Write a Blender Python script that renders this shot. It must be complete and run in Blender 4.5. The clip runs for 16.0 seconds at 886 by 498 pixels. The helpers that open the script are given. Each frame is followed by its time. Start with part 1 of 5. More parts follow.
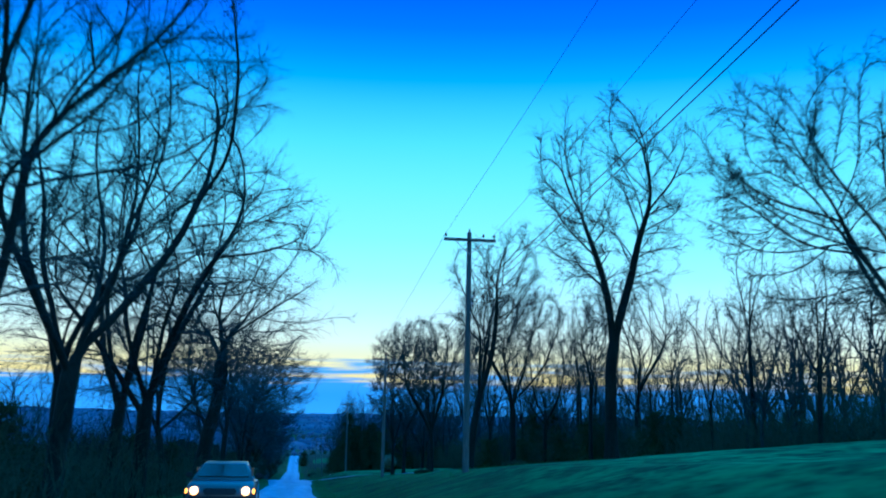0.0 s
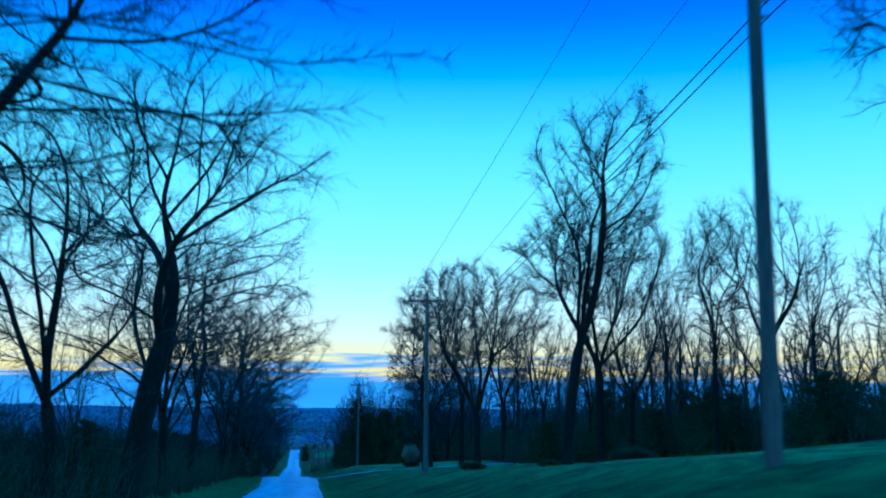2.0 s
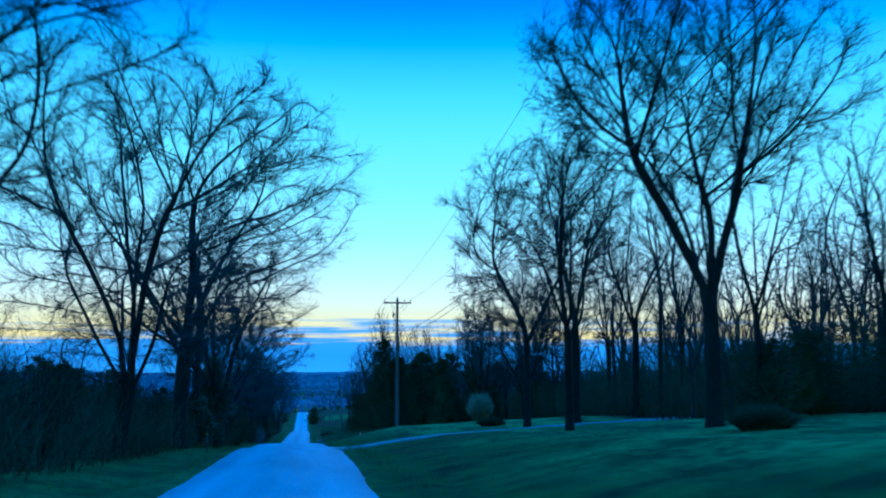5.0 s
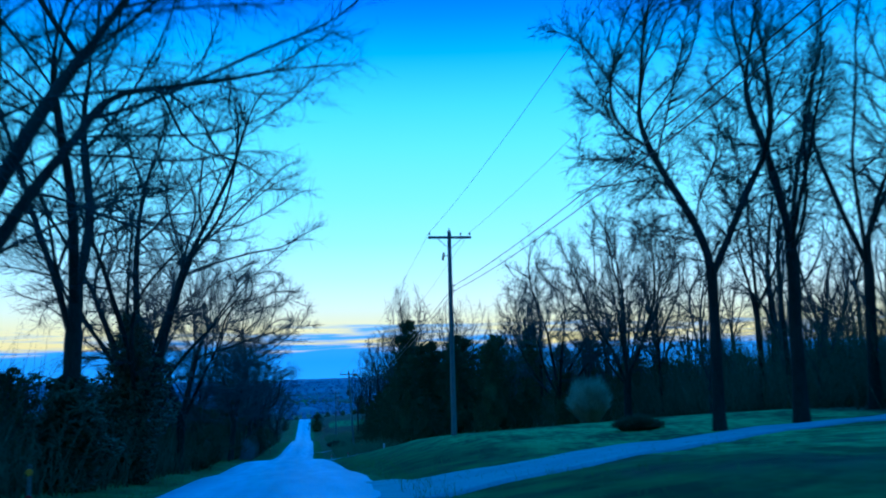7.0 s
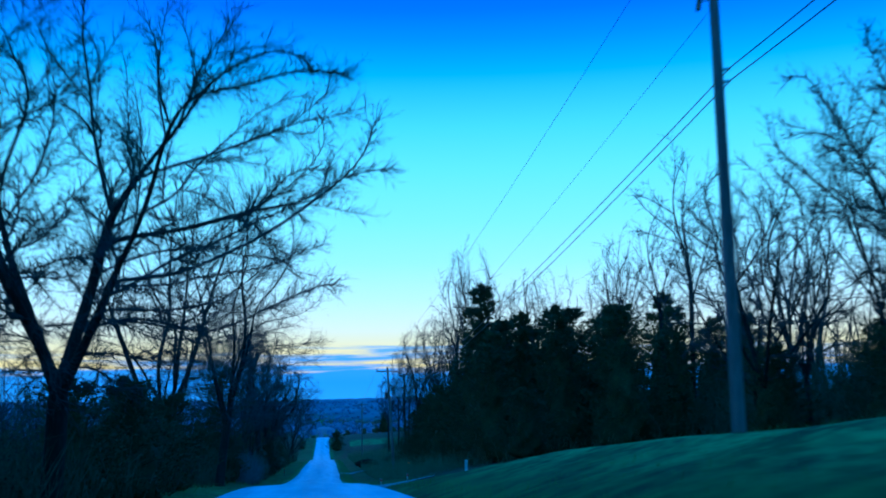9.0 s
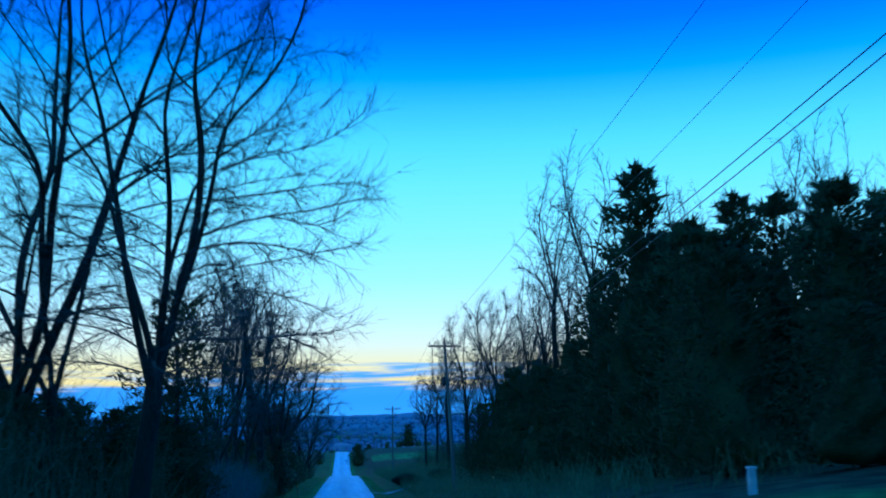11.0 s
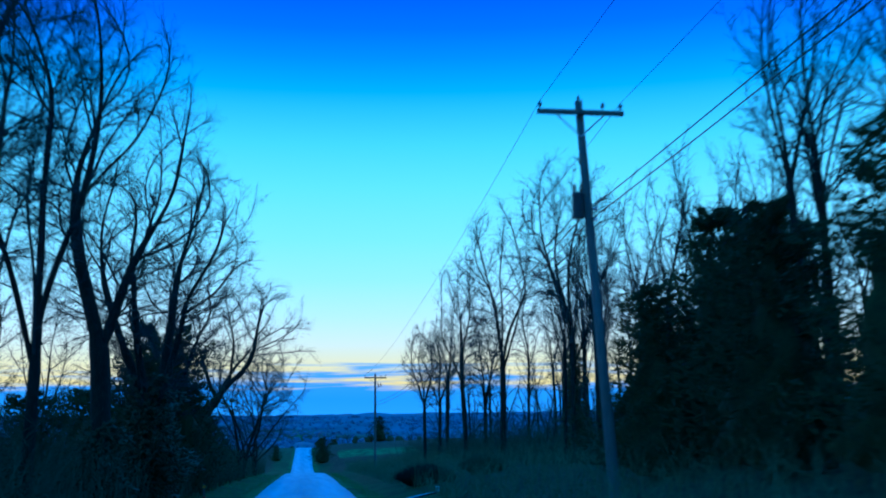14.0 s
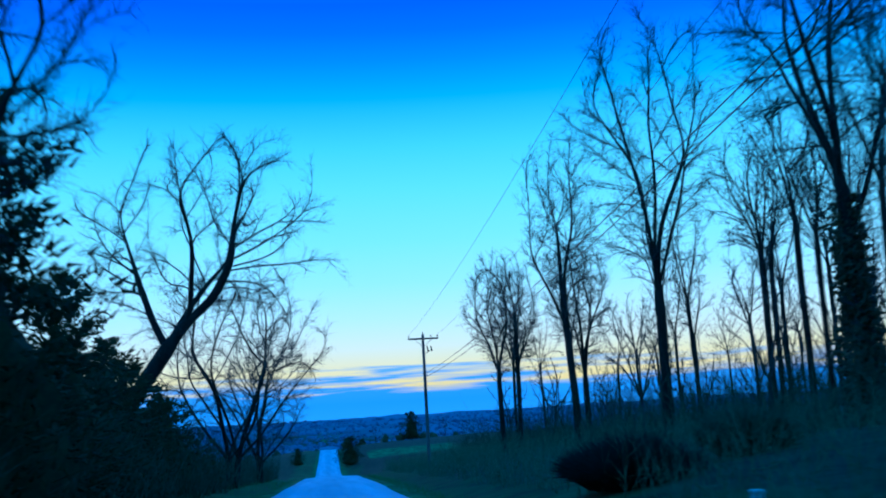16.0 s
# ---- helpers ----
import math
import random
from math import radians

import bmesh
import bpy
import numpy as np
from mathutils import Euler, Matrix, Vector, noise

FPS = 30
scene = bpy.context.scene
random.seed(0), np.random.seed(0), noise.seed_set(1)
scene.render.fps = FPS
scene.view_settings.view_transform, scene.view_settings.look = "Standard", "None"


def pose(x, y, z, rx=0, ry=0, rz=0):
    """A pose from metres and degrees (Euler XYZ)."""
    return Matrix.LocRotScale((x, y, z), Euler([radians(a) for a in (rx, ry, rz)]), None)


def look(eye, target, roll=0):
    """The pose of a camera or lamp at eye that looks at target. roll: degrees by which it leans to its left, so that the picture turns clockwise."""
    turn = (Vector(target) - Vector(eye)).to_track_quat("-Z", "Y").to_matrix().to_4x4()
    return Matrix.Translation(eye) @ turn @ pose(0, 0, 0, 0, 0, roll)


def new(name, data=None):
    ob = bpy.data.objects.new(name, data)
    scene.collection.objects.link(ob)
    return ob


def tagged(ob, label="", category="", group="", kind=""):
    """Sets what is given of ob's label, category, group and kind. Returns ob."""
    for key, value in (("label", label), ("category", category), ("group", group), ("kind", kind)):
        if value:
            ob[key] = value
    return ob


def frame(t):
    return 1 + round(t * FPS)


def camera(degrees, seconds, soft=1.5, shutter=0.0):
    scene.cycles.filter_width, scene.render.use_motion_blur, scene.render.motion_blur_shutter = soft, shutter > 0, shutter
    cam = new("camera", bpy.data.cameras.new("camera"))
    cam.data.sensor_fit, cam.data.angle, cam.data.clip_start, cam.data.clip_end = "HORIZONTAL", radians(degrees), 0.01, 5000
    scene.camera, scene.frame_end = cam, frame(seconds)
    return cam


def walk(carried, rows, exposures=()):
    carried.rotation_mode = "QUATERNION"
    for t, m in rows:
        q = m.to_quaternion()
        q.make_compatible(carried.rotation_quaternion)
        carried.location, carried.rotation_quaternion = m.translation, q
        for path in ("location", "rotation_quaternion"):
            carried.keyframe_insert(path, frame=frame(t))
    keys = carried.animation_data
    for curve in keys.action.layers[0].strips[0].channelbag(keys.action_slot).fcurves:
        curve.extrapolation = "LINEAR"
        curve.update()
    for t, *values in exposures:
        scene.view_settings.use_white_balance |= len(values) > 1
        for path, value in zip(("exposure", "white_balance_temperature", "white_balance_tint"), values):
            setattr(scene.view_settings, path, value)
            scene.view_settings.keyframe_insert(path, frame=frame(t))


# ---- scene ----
import collections

cam = camera(47.2, 16.0, soft=1.9, shutter=0.35)
PATH = [
    (0, (-0.052, 2.59, 0.731), (0.23, 4.541, 1.07), 1.2),
    (0.5, (0.031, 9.69, 0.3), (0.326, 11.638, 0.642), 1.5),
    (1, (0.077, 16.234, 0.068), (0.381, 18.181, 0.412), -0.6),
    (1.5, (0.176, 23.513, -0.249), (0.472, 25.463, 0.087), -0.1),
    (2, (0.101, 30.45, -0.56), (0.387, 32.402, -0.234), 0.5),
    (2.5, (0.175, 38.195, -1.051), (0.467, 40.148, -0.736), 0.5),
    (3, (0.173, 45.56, -1.462), (0.476, 47.515, -1.165), 0.3),
    (3.5, (0.337, 53.287, -1.841), (0.636, 55.245, -1.565), -0.1),
    (4, (0.379, 61.03, -2.267), (0.668, 62.993, -2.01), 0.3),
    (6.5, (0.958, 101.442, -3.939), (1.228, 103.406, -3.679), -1.2),
    (7, (0.864, 108.823, -4.232), (1.144, 110.786, -3.967), -1.4),
    (7.5, (0.856, 117.219, -4.611), (1.122, 119.182, -4.338), -1.3),
    (8, (0.727, 125.061, -5.036), (0.993, 127.023, -4.752), -1.4),
    (10.5, (-0.58, 163.695, -7.61), (-0.371, 165.656, -7.274), 0.1),
    (11, (-0.512, 171.498, -7.859), (-0.298, 173.457, -7.519), -0.9),
    (11.5, (-0.481, 178.432, -8.307), (-0.255, 180.389, -7.962), -0.8),
    (12, (-0.332, 186.147, -8.612), (-0.085, 188.1, -8.259), -0.4),
    (12.5, (-0.27, 194.09, -8.963), (0.006, 196.042, -8.624), -0.7),
    (13, (-0.148, 201.354, -9.424), (0.154, 203.302, -9.084), 0.6),
    (13.5, (-0.076, 208.285, -9.872), (0.227, 210.232, -9.531), 0.5),
    (14, (-0.039, 216.194, -10.395), (0.245, 218.144, -10.054), -0.6),
    (14.5, (0.05, 223.542, -10.775), (0.324, 225.494, -10.438), -0.8),
    (15, (0.055, 230.677, -11.084), (0.318, 232.631, -10.75), -0.7),
    (15.5, (0.056, 238.755, -11.576), (0.311, 240.71, -11.24), -2.6),
    (16, (0.278, 246.784, -11.897), (0.532, 248.738, -11.556), -3.3),
]
walk(cam, [(t, look(eye, target, roll)) for t, eye, target, roll in PATH], [(0, 0.17, 5700, 15), (4, 0.14, 5480, 16), (6.5, 0.13, 5400, 18), (8.2, 0.09, 5280, 20), (10.3, 0.10, 5550, 20), (12, 0.12, 5680, 22), (13.5, 0.04, 5400, 21), (16, -0.02, 5260, 21)])

# ---- world: dusk sky after sunset, pale afterglow over a low cloud bank ----
world = bpy.data.worlds.new("dusk_sky")
scene.world = world
world.use_nodes = True
wt = world.node_tree
wt.nodes.clear()


def wnode(kind, **values):
    n = wt.nodes.new(kind)
    for key, value in values.items():
        n.inputs[key].default_value = value
    return n


def ramp(tree, stops):
    n = tree.nodes.new("ShaderNodeValToRGB")
    while len(n.color_ramp.elements) > 1:
        n.color_ramp.elements.remove(n.color_ramp.elements[-1])
    for i, (p, c) in enumerate(stops):
        e = n.color_ramp.elements[0] if i == 0 else n.color_ramp.elements.new(p)
        e.position = p
        e.color = (*c, 1)
    return n


coord = wt.nodes.new("ShaderNodeTexCoord")
split = wt.nodes.new("ShaderNodeSeparateXYZ")
wt.links.new(coord.outputs["Generated"], split.inputs[0])
# a slow waviness of the cloud layers
wavy = wt.nodes.new("ShaderNodeMapping")
wavy.inputs["Scale"].default_value = (4, 4, 70)
wt.links.new(coord.outputs["Generated"], wavy.inputs[0])
streak = wnode("ShaderNodeTexNoise", Scale=1.7, Detail=4.0, Roughness=0.55, Distortion=0.3)
wt.links.new(wavy.outputs[0], streak.inputs["Vector"])
height = wt.nodes.new("ShaderNodeMath")
height.operation = "DIVIDE"
height.inputs[1].default_value = 0.5
wt.links.new(split.outputs["Z"], height.inputs[0])
# colours by the sine of the elevation, divided by 0.5
CLEAR = [(0.0, (0.04, 0.36, 0.95)), (0.058, (0.26, 0.52, 0.76)), (0.072, (0.90, 0.77, 0.27)), (0.115, (0.86, 0.87, 0.48)), (0.155, (0.72, 0.92, 0.76)), (0.21, (0.54, 0.94, 0.97)),
         (0.28, (0.37, 0.93, 1.08)), (0.36, (0.26, 0.90, 1.10)), (0.46, (0.17, 0.835, 1.12)), (0.54, (0.105, 0.725, 1.12)), (0.61, (0.055, 0.555, 1.08)), (0.66, (0.018, 0.40, 1.05)), (0.70, (0.006, 0.29, 1.02)),
         (0.75, (0.002, 0.19, 0.98)), (0.80, (0.001, 0.14, 0.94)), (0.90, (0.005, 0.28, 1.05)), (1.0, (0.02, 0.58, 1.5))]
CLOUD = [(0.0, (0.055, 0.40, 0.98)), (0.05, (0.042, 0.355, 0.95)), (0.085, (0.06, 0.38, 0.88)), (0.14, (0.24, 0.56, 0.78)), (0.2, (0.6, 0.85, 0.82))]
clear = ramp(wt, CLEAR)
cloud = ramp(wt, CLOUD)
wt.links.new(height.outputs[0], clear.inputs[0])
wt.links.new(height.outputs[0], cloud.inputs[0])
# cover: solid bank low down, streaks above it, none higher
cover = ramp(wt, [(0.0, (1, 1, 1)), (0.057, (1, 1, 1)), (0.068, (0.58, 0.58, 0.58)), (0.10, (0.54, 0.54, 0.54)), (0.118, (0.5, 0.5, 0.5)), (0.128, (0.1, 0.1, 0.1)), (0.2, (0, 0, 0))])
wt.links.new(height.outputs[0], cover.inputs[0])
total = wt.nodes.new("ShaderNodeMath")
total.operation = "ADD"
wt.links.new(cover.outputs[0], total.inputs[0])
wt.links.new(streak.outputs[0], total.inputs[1])
edge = wnode("ShaderNodeMapRange")
edge.inputs["From Min"].default_value = 1.0
edge.inputs["From Max"].default_value = 1.16
wt.links.new(total.outputs[0], edge.inputs["Value"])
mixed = wt.nodes.new("ShaderNodeMixRGB")
wt.links.new(edge.outputs[0], mixed.inputs[0])
wt.links.new(clear.outputs[0], mixed.inputs[1])
wt.links.new(cloud.outputs[0], mixed.inputs[2])
glow = wnode("ShaderNodeBackground", Strength=1.0)
wt.links.new(mixed.outputs[0], glow.inputs["Color"])
out = wt.nodes.new("ShaderNodeOutputWorld")
wt.links.new(glow.outputs[0], out.inputs["Surface"])


# ---- materials ----
def material(name, dark, light, scale=6.0, rough=0.9, bump=0.2, fine=40.0, spec=0.3, stretch=(1, 1, 1), vary=0.0, metal=0.0, blotch=0.5, span=(0.32, 0.68)):
    """A surface of two tones, mottled at two scales, with relief."""
    m = bpy.data.materials.new(name)
    m.use_nodes = True
    t = m.node_tree
    b = t.nodes["Principled BSDF"]
    b.inputs["Roughness"].default_value = rough
    b.inputs["Specular IOR Level"].default_value = spec
    b.inputs["Metallic"].default_value = metal
    tc = t.nodes.new("ShaderNodeTexCoord")
    mp = t.nodes.new("ShaderNodeMapping")
    mp.inputs["Scale"].default_value = stretch
    t.links.new(tc.outputs["Object"], mp.inputs[0])
    big = t.nodes.new("ShaderNodeTexNoise")
    big.inputs["Scale"].default_value = scale
    big.inputs["Detail"].default_value = 4
    small = t.nodes.new("ShaderNodeTexNoise")
    small.inputs["Scale"].default_value = fine
    small.inputs["Detail"].default_value = 3
    for n in (big, small):
        t.links.new(mp.outputs[0], n.inputs["Vector"])
    both = t.nodes.new("ShaderNodeMix")
    both.inputs[0].default_value = blotch
    t.links.new(small.outputs[0], both.inputs[2])
    t.links.new(big.outputs[0], both.inputs[3])
    r = ramp(t, [(span[0], dark), (span[1], light)])
    t.links.new(both.outputs[0], r.inputs[0])
    colour = r.outputs[0]
    if vary:
        info = t.nodes.new("ShaderNodeObjectInfo")
        rng = t.nodes.new("ShaderNodeMapRange")
        rng.inputs["To Min"].default_value, rng.inputs["To Max"].default_value = 1 - vary, 1 + vary
        t.links.new(info.outputs["Random"], rng.inputs["Value"])
        hsv = t.nodes.new("ShaderNodeHueSaturation")
        t.links.new(rng.outputs[0], hsv.inputs["Value"])
        t.links.new(colour, hsv.inputs["Color"])
        colour = hsv.outputs[0]
    t.links.new(colour, b.inputs["Base Color"])
    if bump:
        bp = t.nodes.new("ShaderNodeBump")
        bp.inputs["Strength"].default_value = bump
        bp.inputs["Distance"].default_value = 0.05
        t.links.new(both.outputs[0], bp.inputs["Height"])
        t.links.new(bp.outputs[0], b.inputs["Normal"])
    return m


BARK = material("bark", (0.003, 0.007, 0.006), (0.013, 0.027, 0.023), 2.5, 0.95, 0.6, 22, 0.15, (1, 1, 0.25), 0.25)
# the teal in this bark stands for sky-blue dusk light on thin twigs
TWIG = material("sky_tinted_twig_bark", (0.007, 0.020, 0.021), (0.022, 0.056, 0.060), 1.2, 0.9, 0.0, 9, 0.15, vary=0.2)
CEDAR = material("cedar_foliage", (0.006, 0.017, 0.007), (0.023, 0.049, 0.016), 1.6, 0.9, 0.0, 9, 0.15, vary=0.2)
IVY = material("ivy_leaf", (0.008, 0.02, 0.008), (0.026, 0.055, 0.02), 3, 0.6, 0.0, 14, 0.3)
BRUSH = material("dry_brush", (0.014, 0.024, 0.013), (0.058, 0.080, 0.043), 0.8, 0.95, 0.0, 6, 0.1)
DRY = material("dry_weeds", (0.038, 0.053, 0.026), (0.14, 0.165, 0.08), 0.35, 0.95, 0.0, 5, 0.1)
PALE = material("pale_brush", (0.03, 0.037, 0.04), (0.10, 0.115, 0.12), 0.8, 0.95, 0.0, 6, 0.1)
STRAW = material("dry_grass", (0.10, 0.10, 0.06), (0.26, 0.25, 0.16), 2.0, 0.9, 0.0, 12, 0.2)
BLADE = material("grass_blade", (0.02, 0.07, 0.015), (0.06, 0.16, 0.035), 0.5, 0.8, 0.0, 3, 0.2)
POLE = material("weathered_pole", (0.05, 0.058, 0.056), (0.14, 0.157, 0.148), 3, 0.9, 0.4, 30, 0.2, (1, 1, 0.08), 0.1)
ARM = material("crossarm_timber", (0.06, 0.062, 0.058), (0.13, 0.135, 0.12), 5, 0.9, 0.3, 40, 0.2, (0.1, 1, 1))
STEEL = material("galvanised_steel", (0.30, 0.31, 0.32), (0.45, 0.46, 0.47), 8, 0.5, 0.1, 60, 0.5, metal=0.8)
WIRE = material("dark_cable", (0.02, 0.02, 0.022), (0.05, 0.05, 0.055), 6, 0.6, 0.0, 30, 0.3)
GLAZE = material("brown_porcelain", (0.09, 0.05, 0.035), (0.16, 0.09, 0.06), 9, 0.25, 0.0, 30, 0.5)
CANMAT = material("grey_enamel", (0.014, 0.016, 0.018), (0.03, 0.034, 0.038), 5, 0.5, 0.05, 40, 0.4)
# blue sky light on the road is tinted into the asphalt tones
ASPHALT = material("worn_sky_tinted_asphalt", (0.18, 0.26, 0.40), (0.31, 0.42, 0.60), 1.6, 0.62, 0.15, 22, 0.45, (1, 0.05, 1), blotch=0.7)


def add_tracks(m):
    """Tyre-polished lanes paler than the crown and the edges of the road."""
    t = m.node_tree
    b = t.nodes["Principled BSDF"]
    at = t.nodes.new("ShaderNodeAttribute")
    at.attribute_name = "track"
    mx = t.nodes.new("ShaderNodeMixRGB")
    mx.blend_type = "MULTIPLY"
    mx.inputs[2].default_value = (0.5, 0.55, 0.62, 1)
    t.links.new(at.outputs["Fac"], mx.inputs[0])
    t.links.new(b.inputs["Base Color"].links[0].from_socket, mx.inputs[1])
    t.links.new(mx.outputs[0], b.inputs["Base Color"])


add_tracks(ASPHALT)
# gravel tones take a milder tint of the same sky blue
GRAVEL = material("pale_gravel", (0.10, 0.125, 0.165), (0.19, 0.225, 0.28), 0.7, 0.8, 0.5, 14, 0.4)
WHITEPOST = material("white_painted_post", (0.30, 0.33, 0.33), (0.50, 0.53, 0.53), 4, 0.7, 0.15, 30, 0.3)


def ground_material():
    """Mown grass, leaf litter and haze-tinted far woods, by the share of each stored on the mesh."""
    m = material("grass_ground", (0.004, 0.040, 0.013), (0.036, 0.23, 0.070), 0.6, 0.95, 0.9, 3.2, 0.1, (1, 0.5, 1), blotch=0.55, span=(0.41, 0.60))
    t = m.node_tree
    b = t.nodes["Principled BSDF"]
    lawn = b.inputs["Base Color"].links[0].from_socket
    tc = t.nodes.new("ShaderNodeTexCoord")

    def tone(scale, dark, light):
        n = t.nodes.new("ShaderNodeTexNoise")
        n.inputs["Scale"].default_value = scale
        n.inputs["Detail"].default_value = 6
        t.links.new(tc.outputs["Object"], n.inputs["Vector"])
        r = ramp(t, [(0.35, dark), (0.65, light)])
        t.links.new(n.outputs[0], r.inputs[0])
        return r.outputs[0]

    last = lawn
    # the woods tone is bluish: distance haze is painted into its colour
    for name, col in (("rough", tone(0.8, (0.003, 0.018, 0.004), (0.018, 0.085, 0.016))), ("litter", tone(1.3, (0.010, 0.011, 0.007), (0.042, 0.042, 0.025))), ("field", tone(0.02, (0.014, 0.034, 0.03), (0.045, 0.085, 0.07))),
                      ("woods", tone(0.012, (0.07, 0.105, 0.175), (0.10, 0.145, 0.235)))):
        at = t.nodes.new("ShaderNodeAttribute")
        at.attribute_name = name
        mx = t.nodes.new("ShaderNodeMixRGB")
        t.links.new(at.outputs["Fac"], mx.inputs[0])
        t.links.new(last, mx.inputs[1])
        t.links.new(col, mx.inputs[2])
        last = mx.outputs[0]
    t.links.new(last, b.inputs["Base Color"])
    return m


GROUND = ground_material()


# ---- mesh helpers ----
def quick_mesh(name, verts, quads, mats, smooth=True):
    """A mesh of numpy vertices and quads or triangles."""
    me = bpy.data.meshes.new(name)
    n, w = len(quads), quads.shape[1]
    me.vertices.add(len(verts))
    me.vertices.foreach_set("co", np.ascontiguousarray(verts, dtype=np.float32).ravel())
    me.loops.add(n * w)
    me.loops.foreach_set("vertex_index", np.ascontiguousarray(quads, dtype=np.int32).ravel())
    me.polygons.add(n)
    me.polygons.foreach_set("loop_start", np.arange(0, n * w, w, dtype=np.int32))
    me.polygons.foreach_set("use_smooth", np.full(n, smooth))
    me.update(calc_edges=True)
    for m in mats if isinstance(mats, (list, tuple)) else [mats]:
        me.materials.append(m)
    return me


def unit(v):
    return v / np.maximum(np.linalg.norm(v, axis=-1, keepdims=True), 1e-9)


def tubes(P, R, sides, pointed=False):
    """Tapered tubes along B polylines of K points, open or drawn to a point: vertices and triangles."""
    B, K, _ = P.shape
    T = np.empty_like(P)
    T[:, 1:-1] = P[:, 2:] - P[:, :-2]
    T[:, 0], T[:, -1] = P[:, 1] - P[:, 0], P[:, -1] - P[:, -2]
    T = unit(T)
    ref = np.where(np.abs(T[:, :1, 2:3]) > 0.9, np.array([1.0, 0, 0]), np.array([0, 0, 1.0]))
    U = unit(np.cross(T, ref))
    V = np.cross(T, U)
    a = np.arange(sides) * 2 * np.pi / sides
    ring = P[:, :, None] + R[:, :, None, None] * (U[:, :, None] * np.cos(a)[:, None] + V[:, :, None] * np.sin(a)[:, None])
    if pointed:
        ring = ring[:, :-1]
        K -= 1
    idx = np.arange(B * K * sides).reshape(B, K, sides)
    nxt = np.roll(idx, -1, axis=2)
    q = np.stack([idx[:, :-1], nxt[:, :-1], nxt[:, 1:], idx[:, :-1], nxt[:, 1:], idx[:, 1:]], axis=-1).reshape(-1, 3)
    verts = ring.reshape(-1, 3)
    if pointed:
        tip = np.repeat((len(verts) + np.arange(B))[:, None], sides, axis=1)
        q = np.concatenate([q, np.stack([idx[:, -1], nxt[:, -1], tip], axis=-1).reshape(-1, 3)])
        verts = np.concatenate([verts, P[:, -1]])
    return verts, q


def merged(pieces):
    vs, qs, n = [], [], 0
    for v, q in pieces:
        vs.append(v)
        qs.append(q + n)
        n += len(v)
    return np.concatenate(vs), np.concatenate(qs)


def child(name, me, parent, label=""):
    ob = new(name, me)
    ob.parent = parent
    return tagged(ob, label) if label else ob


def part(name, bm, mat, parent, label=""):
    """Links a bmesh as one mesh object under a thing or a part."""
    me = bpy.data.meshes.new(name)
    bm.to_mesh(me)
    bm.free()
    me.materials.append(mat)
    return child(name, me, parent, label)


def thing(name, label, category, place=(0, 0, 0), turn=0.0, group="", size=1.0):
    e = new(name)
    e.empty_display_size = 0.3
    e.location, e.rotation_euler, e.scale = place, (0, 0, radians(turn)), (size, size, size)
    return tagged(e, label, category, group)


def box(bm, x0, x1, y0, y1, z0, z1, bevel=0.0):
    r = bmesh.ops.create_cube(bm, size=1, matrix=Matrix.Translation(((x0 + x1) / 2, (y0 + y1) / 2, (z0 + z1) / 2)) @ Matrix.Diagonal((x1 - x0, y1 - y0, z1 - z0, 1)))
    if bevel:
        bmesh.ops.bevel(bm, geom=list({e for v in r["verts"] for e in v.link_edges}), offset=bevel, segments=2, affect="EDGES", clamp_overlap=True)
    return r["verts"]


def rod(bm, a, b, r0, r1, sides=10):
    a, b = Vector(a), Vector(b)
    m = Matrix.Translation((a + b) / 2) @ (b - a).to_track_quat("Z", "Y").to_matrix().to_4x4()
    return bmesh.ops.create_cone(bm, cap_ends=True, segments=sides, radius1=r0, radius2=r1, depth=(b - a).length, matrix=m)["verts"]


# ---- the lie of the land ----
ROAD_Y = [-90, 2.6, 16.2, 30.8, 45.6, 61.0, 82, 91, 101.4, 110, 117.2, 125.0, 135, 145, 155, 163.7, 171.5, 178.4, 186.1, 194.1, 201.3, 208.3, 216.2, 223.5, 238.8, 246.8, 300, 340, 370, 400, 440, 480, 525, 600, 700, 900]
ROAD_Z = [4.6, -0.47, -1.15, -1.8, -2.65, -3.47, -4.45, -4.82, -5.22, -5.58, -5.85, -6.22, -6.72, -7.35, -7.97, -8.55, -8.9, -9.2, -9.6, -10.03, -10.52, -11.03, -11.58, -11.97, -12.78, -13.1, -14.6, -15.9, -17.5, -19.0, -19.6, -18.6, -16.7, -19.5, -24, -34]
MID_Y = [-90, 0, 55, 75, 88, 108, 122, 134, 148, 160, 175, 190, 210, 229, 245, 257, 283, 300, 345, 410, 455, 560, 900]
MID_X = [-0.8, -0.8, -0.6, -0.25, 0.0, 0.2, 0.15, 0.15, 0.1, 0.0, -0.1, -0.25, -0.3, -0.05, 0.15, 0.4, 0.62, 0.85, 1.25, 1.5, 1.75, 3.0, 6.0]
HALF_Y, HALF_W = [-90, 40, 72, 100, 120, 135, 150, 185, 215, 900], [2.4, 2.3, 1.95, 2.0, 2.45, 2.75, 3.4, 3.4, 2.4, 2.4]


def eased(ys, vs):
    """A smooth curve through rows."""
    f = np.arange(ys[0], ys[-1], 1.0)
    v = np.interp(f, ys, vs)
    k = np.hanning(15)
    v = np.convolve(np.pad(v, 7, mode="edge"), k / k.sum(), mode="valid")
    return lambda y: np.interp(y, f, v)


road_z, road_x, road_half = eased(ROAD_Y, ROAD_Z), eased(MID_Y, MID_X), eased(HALF_Y, HALF_W)


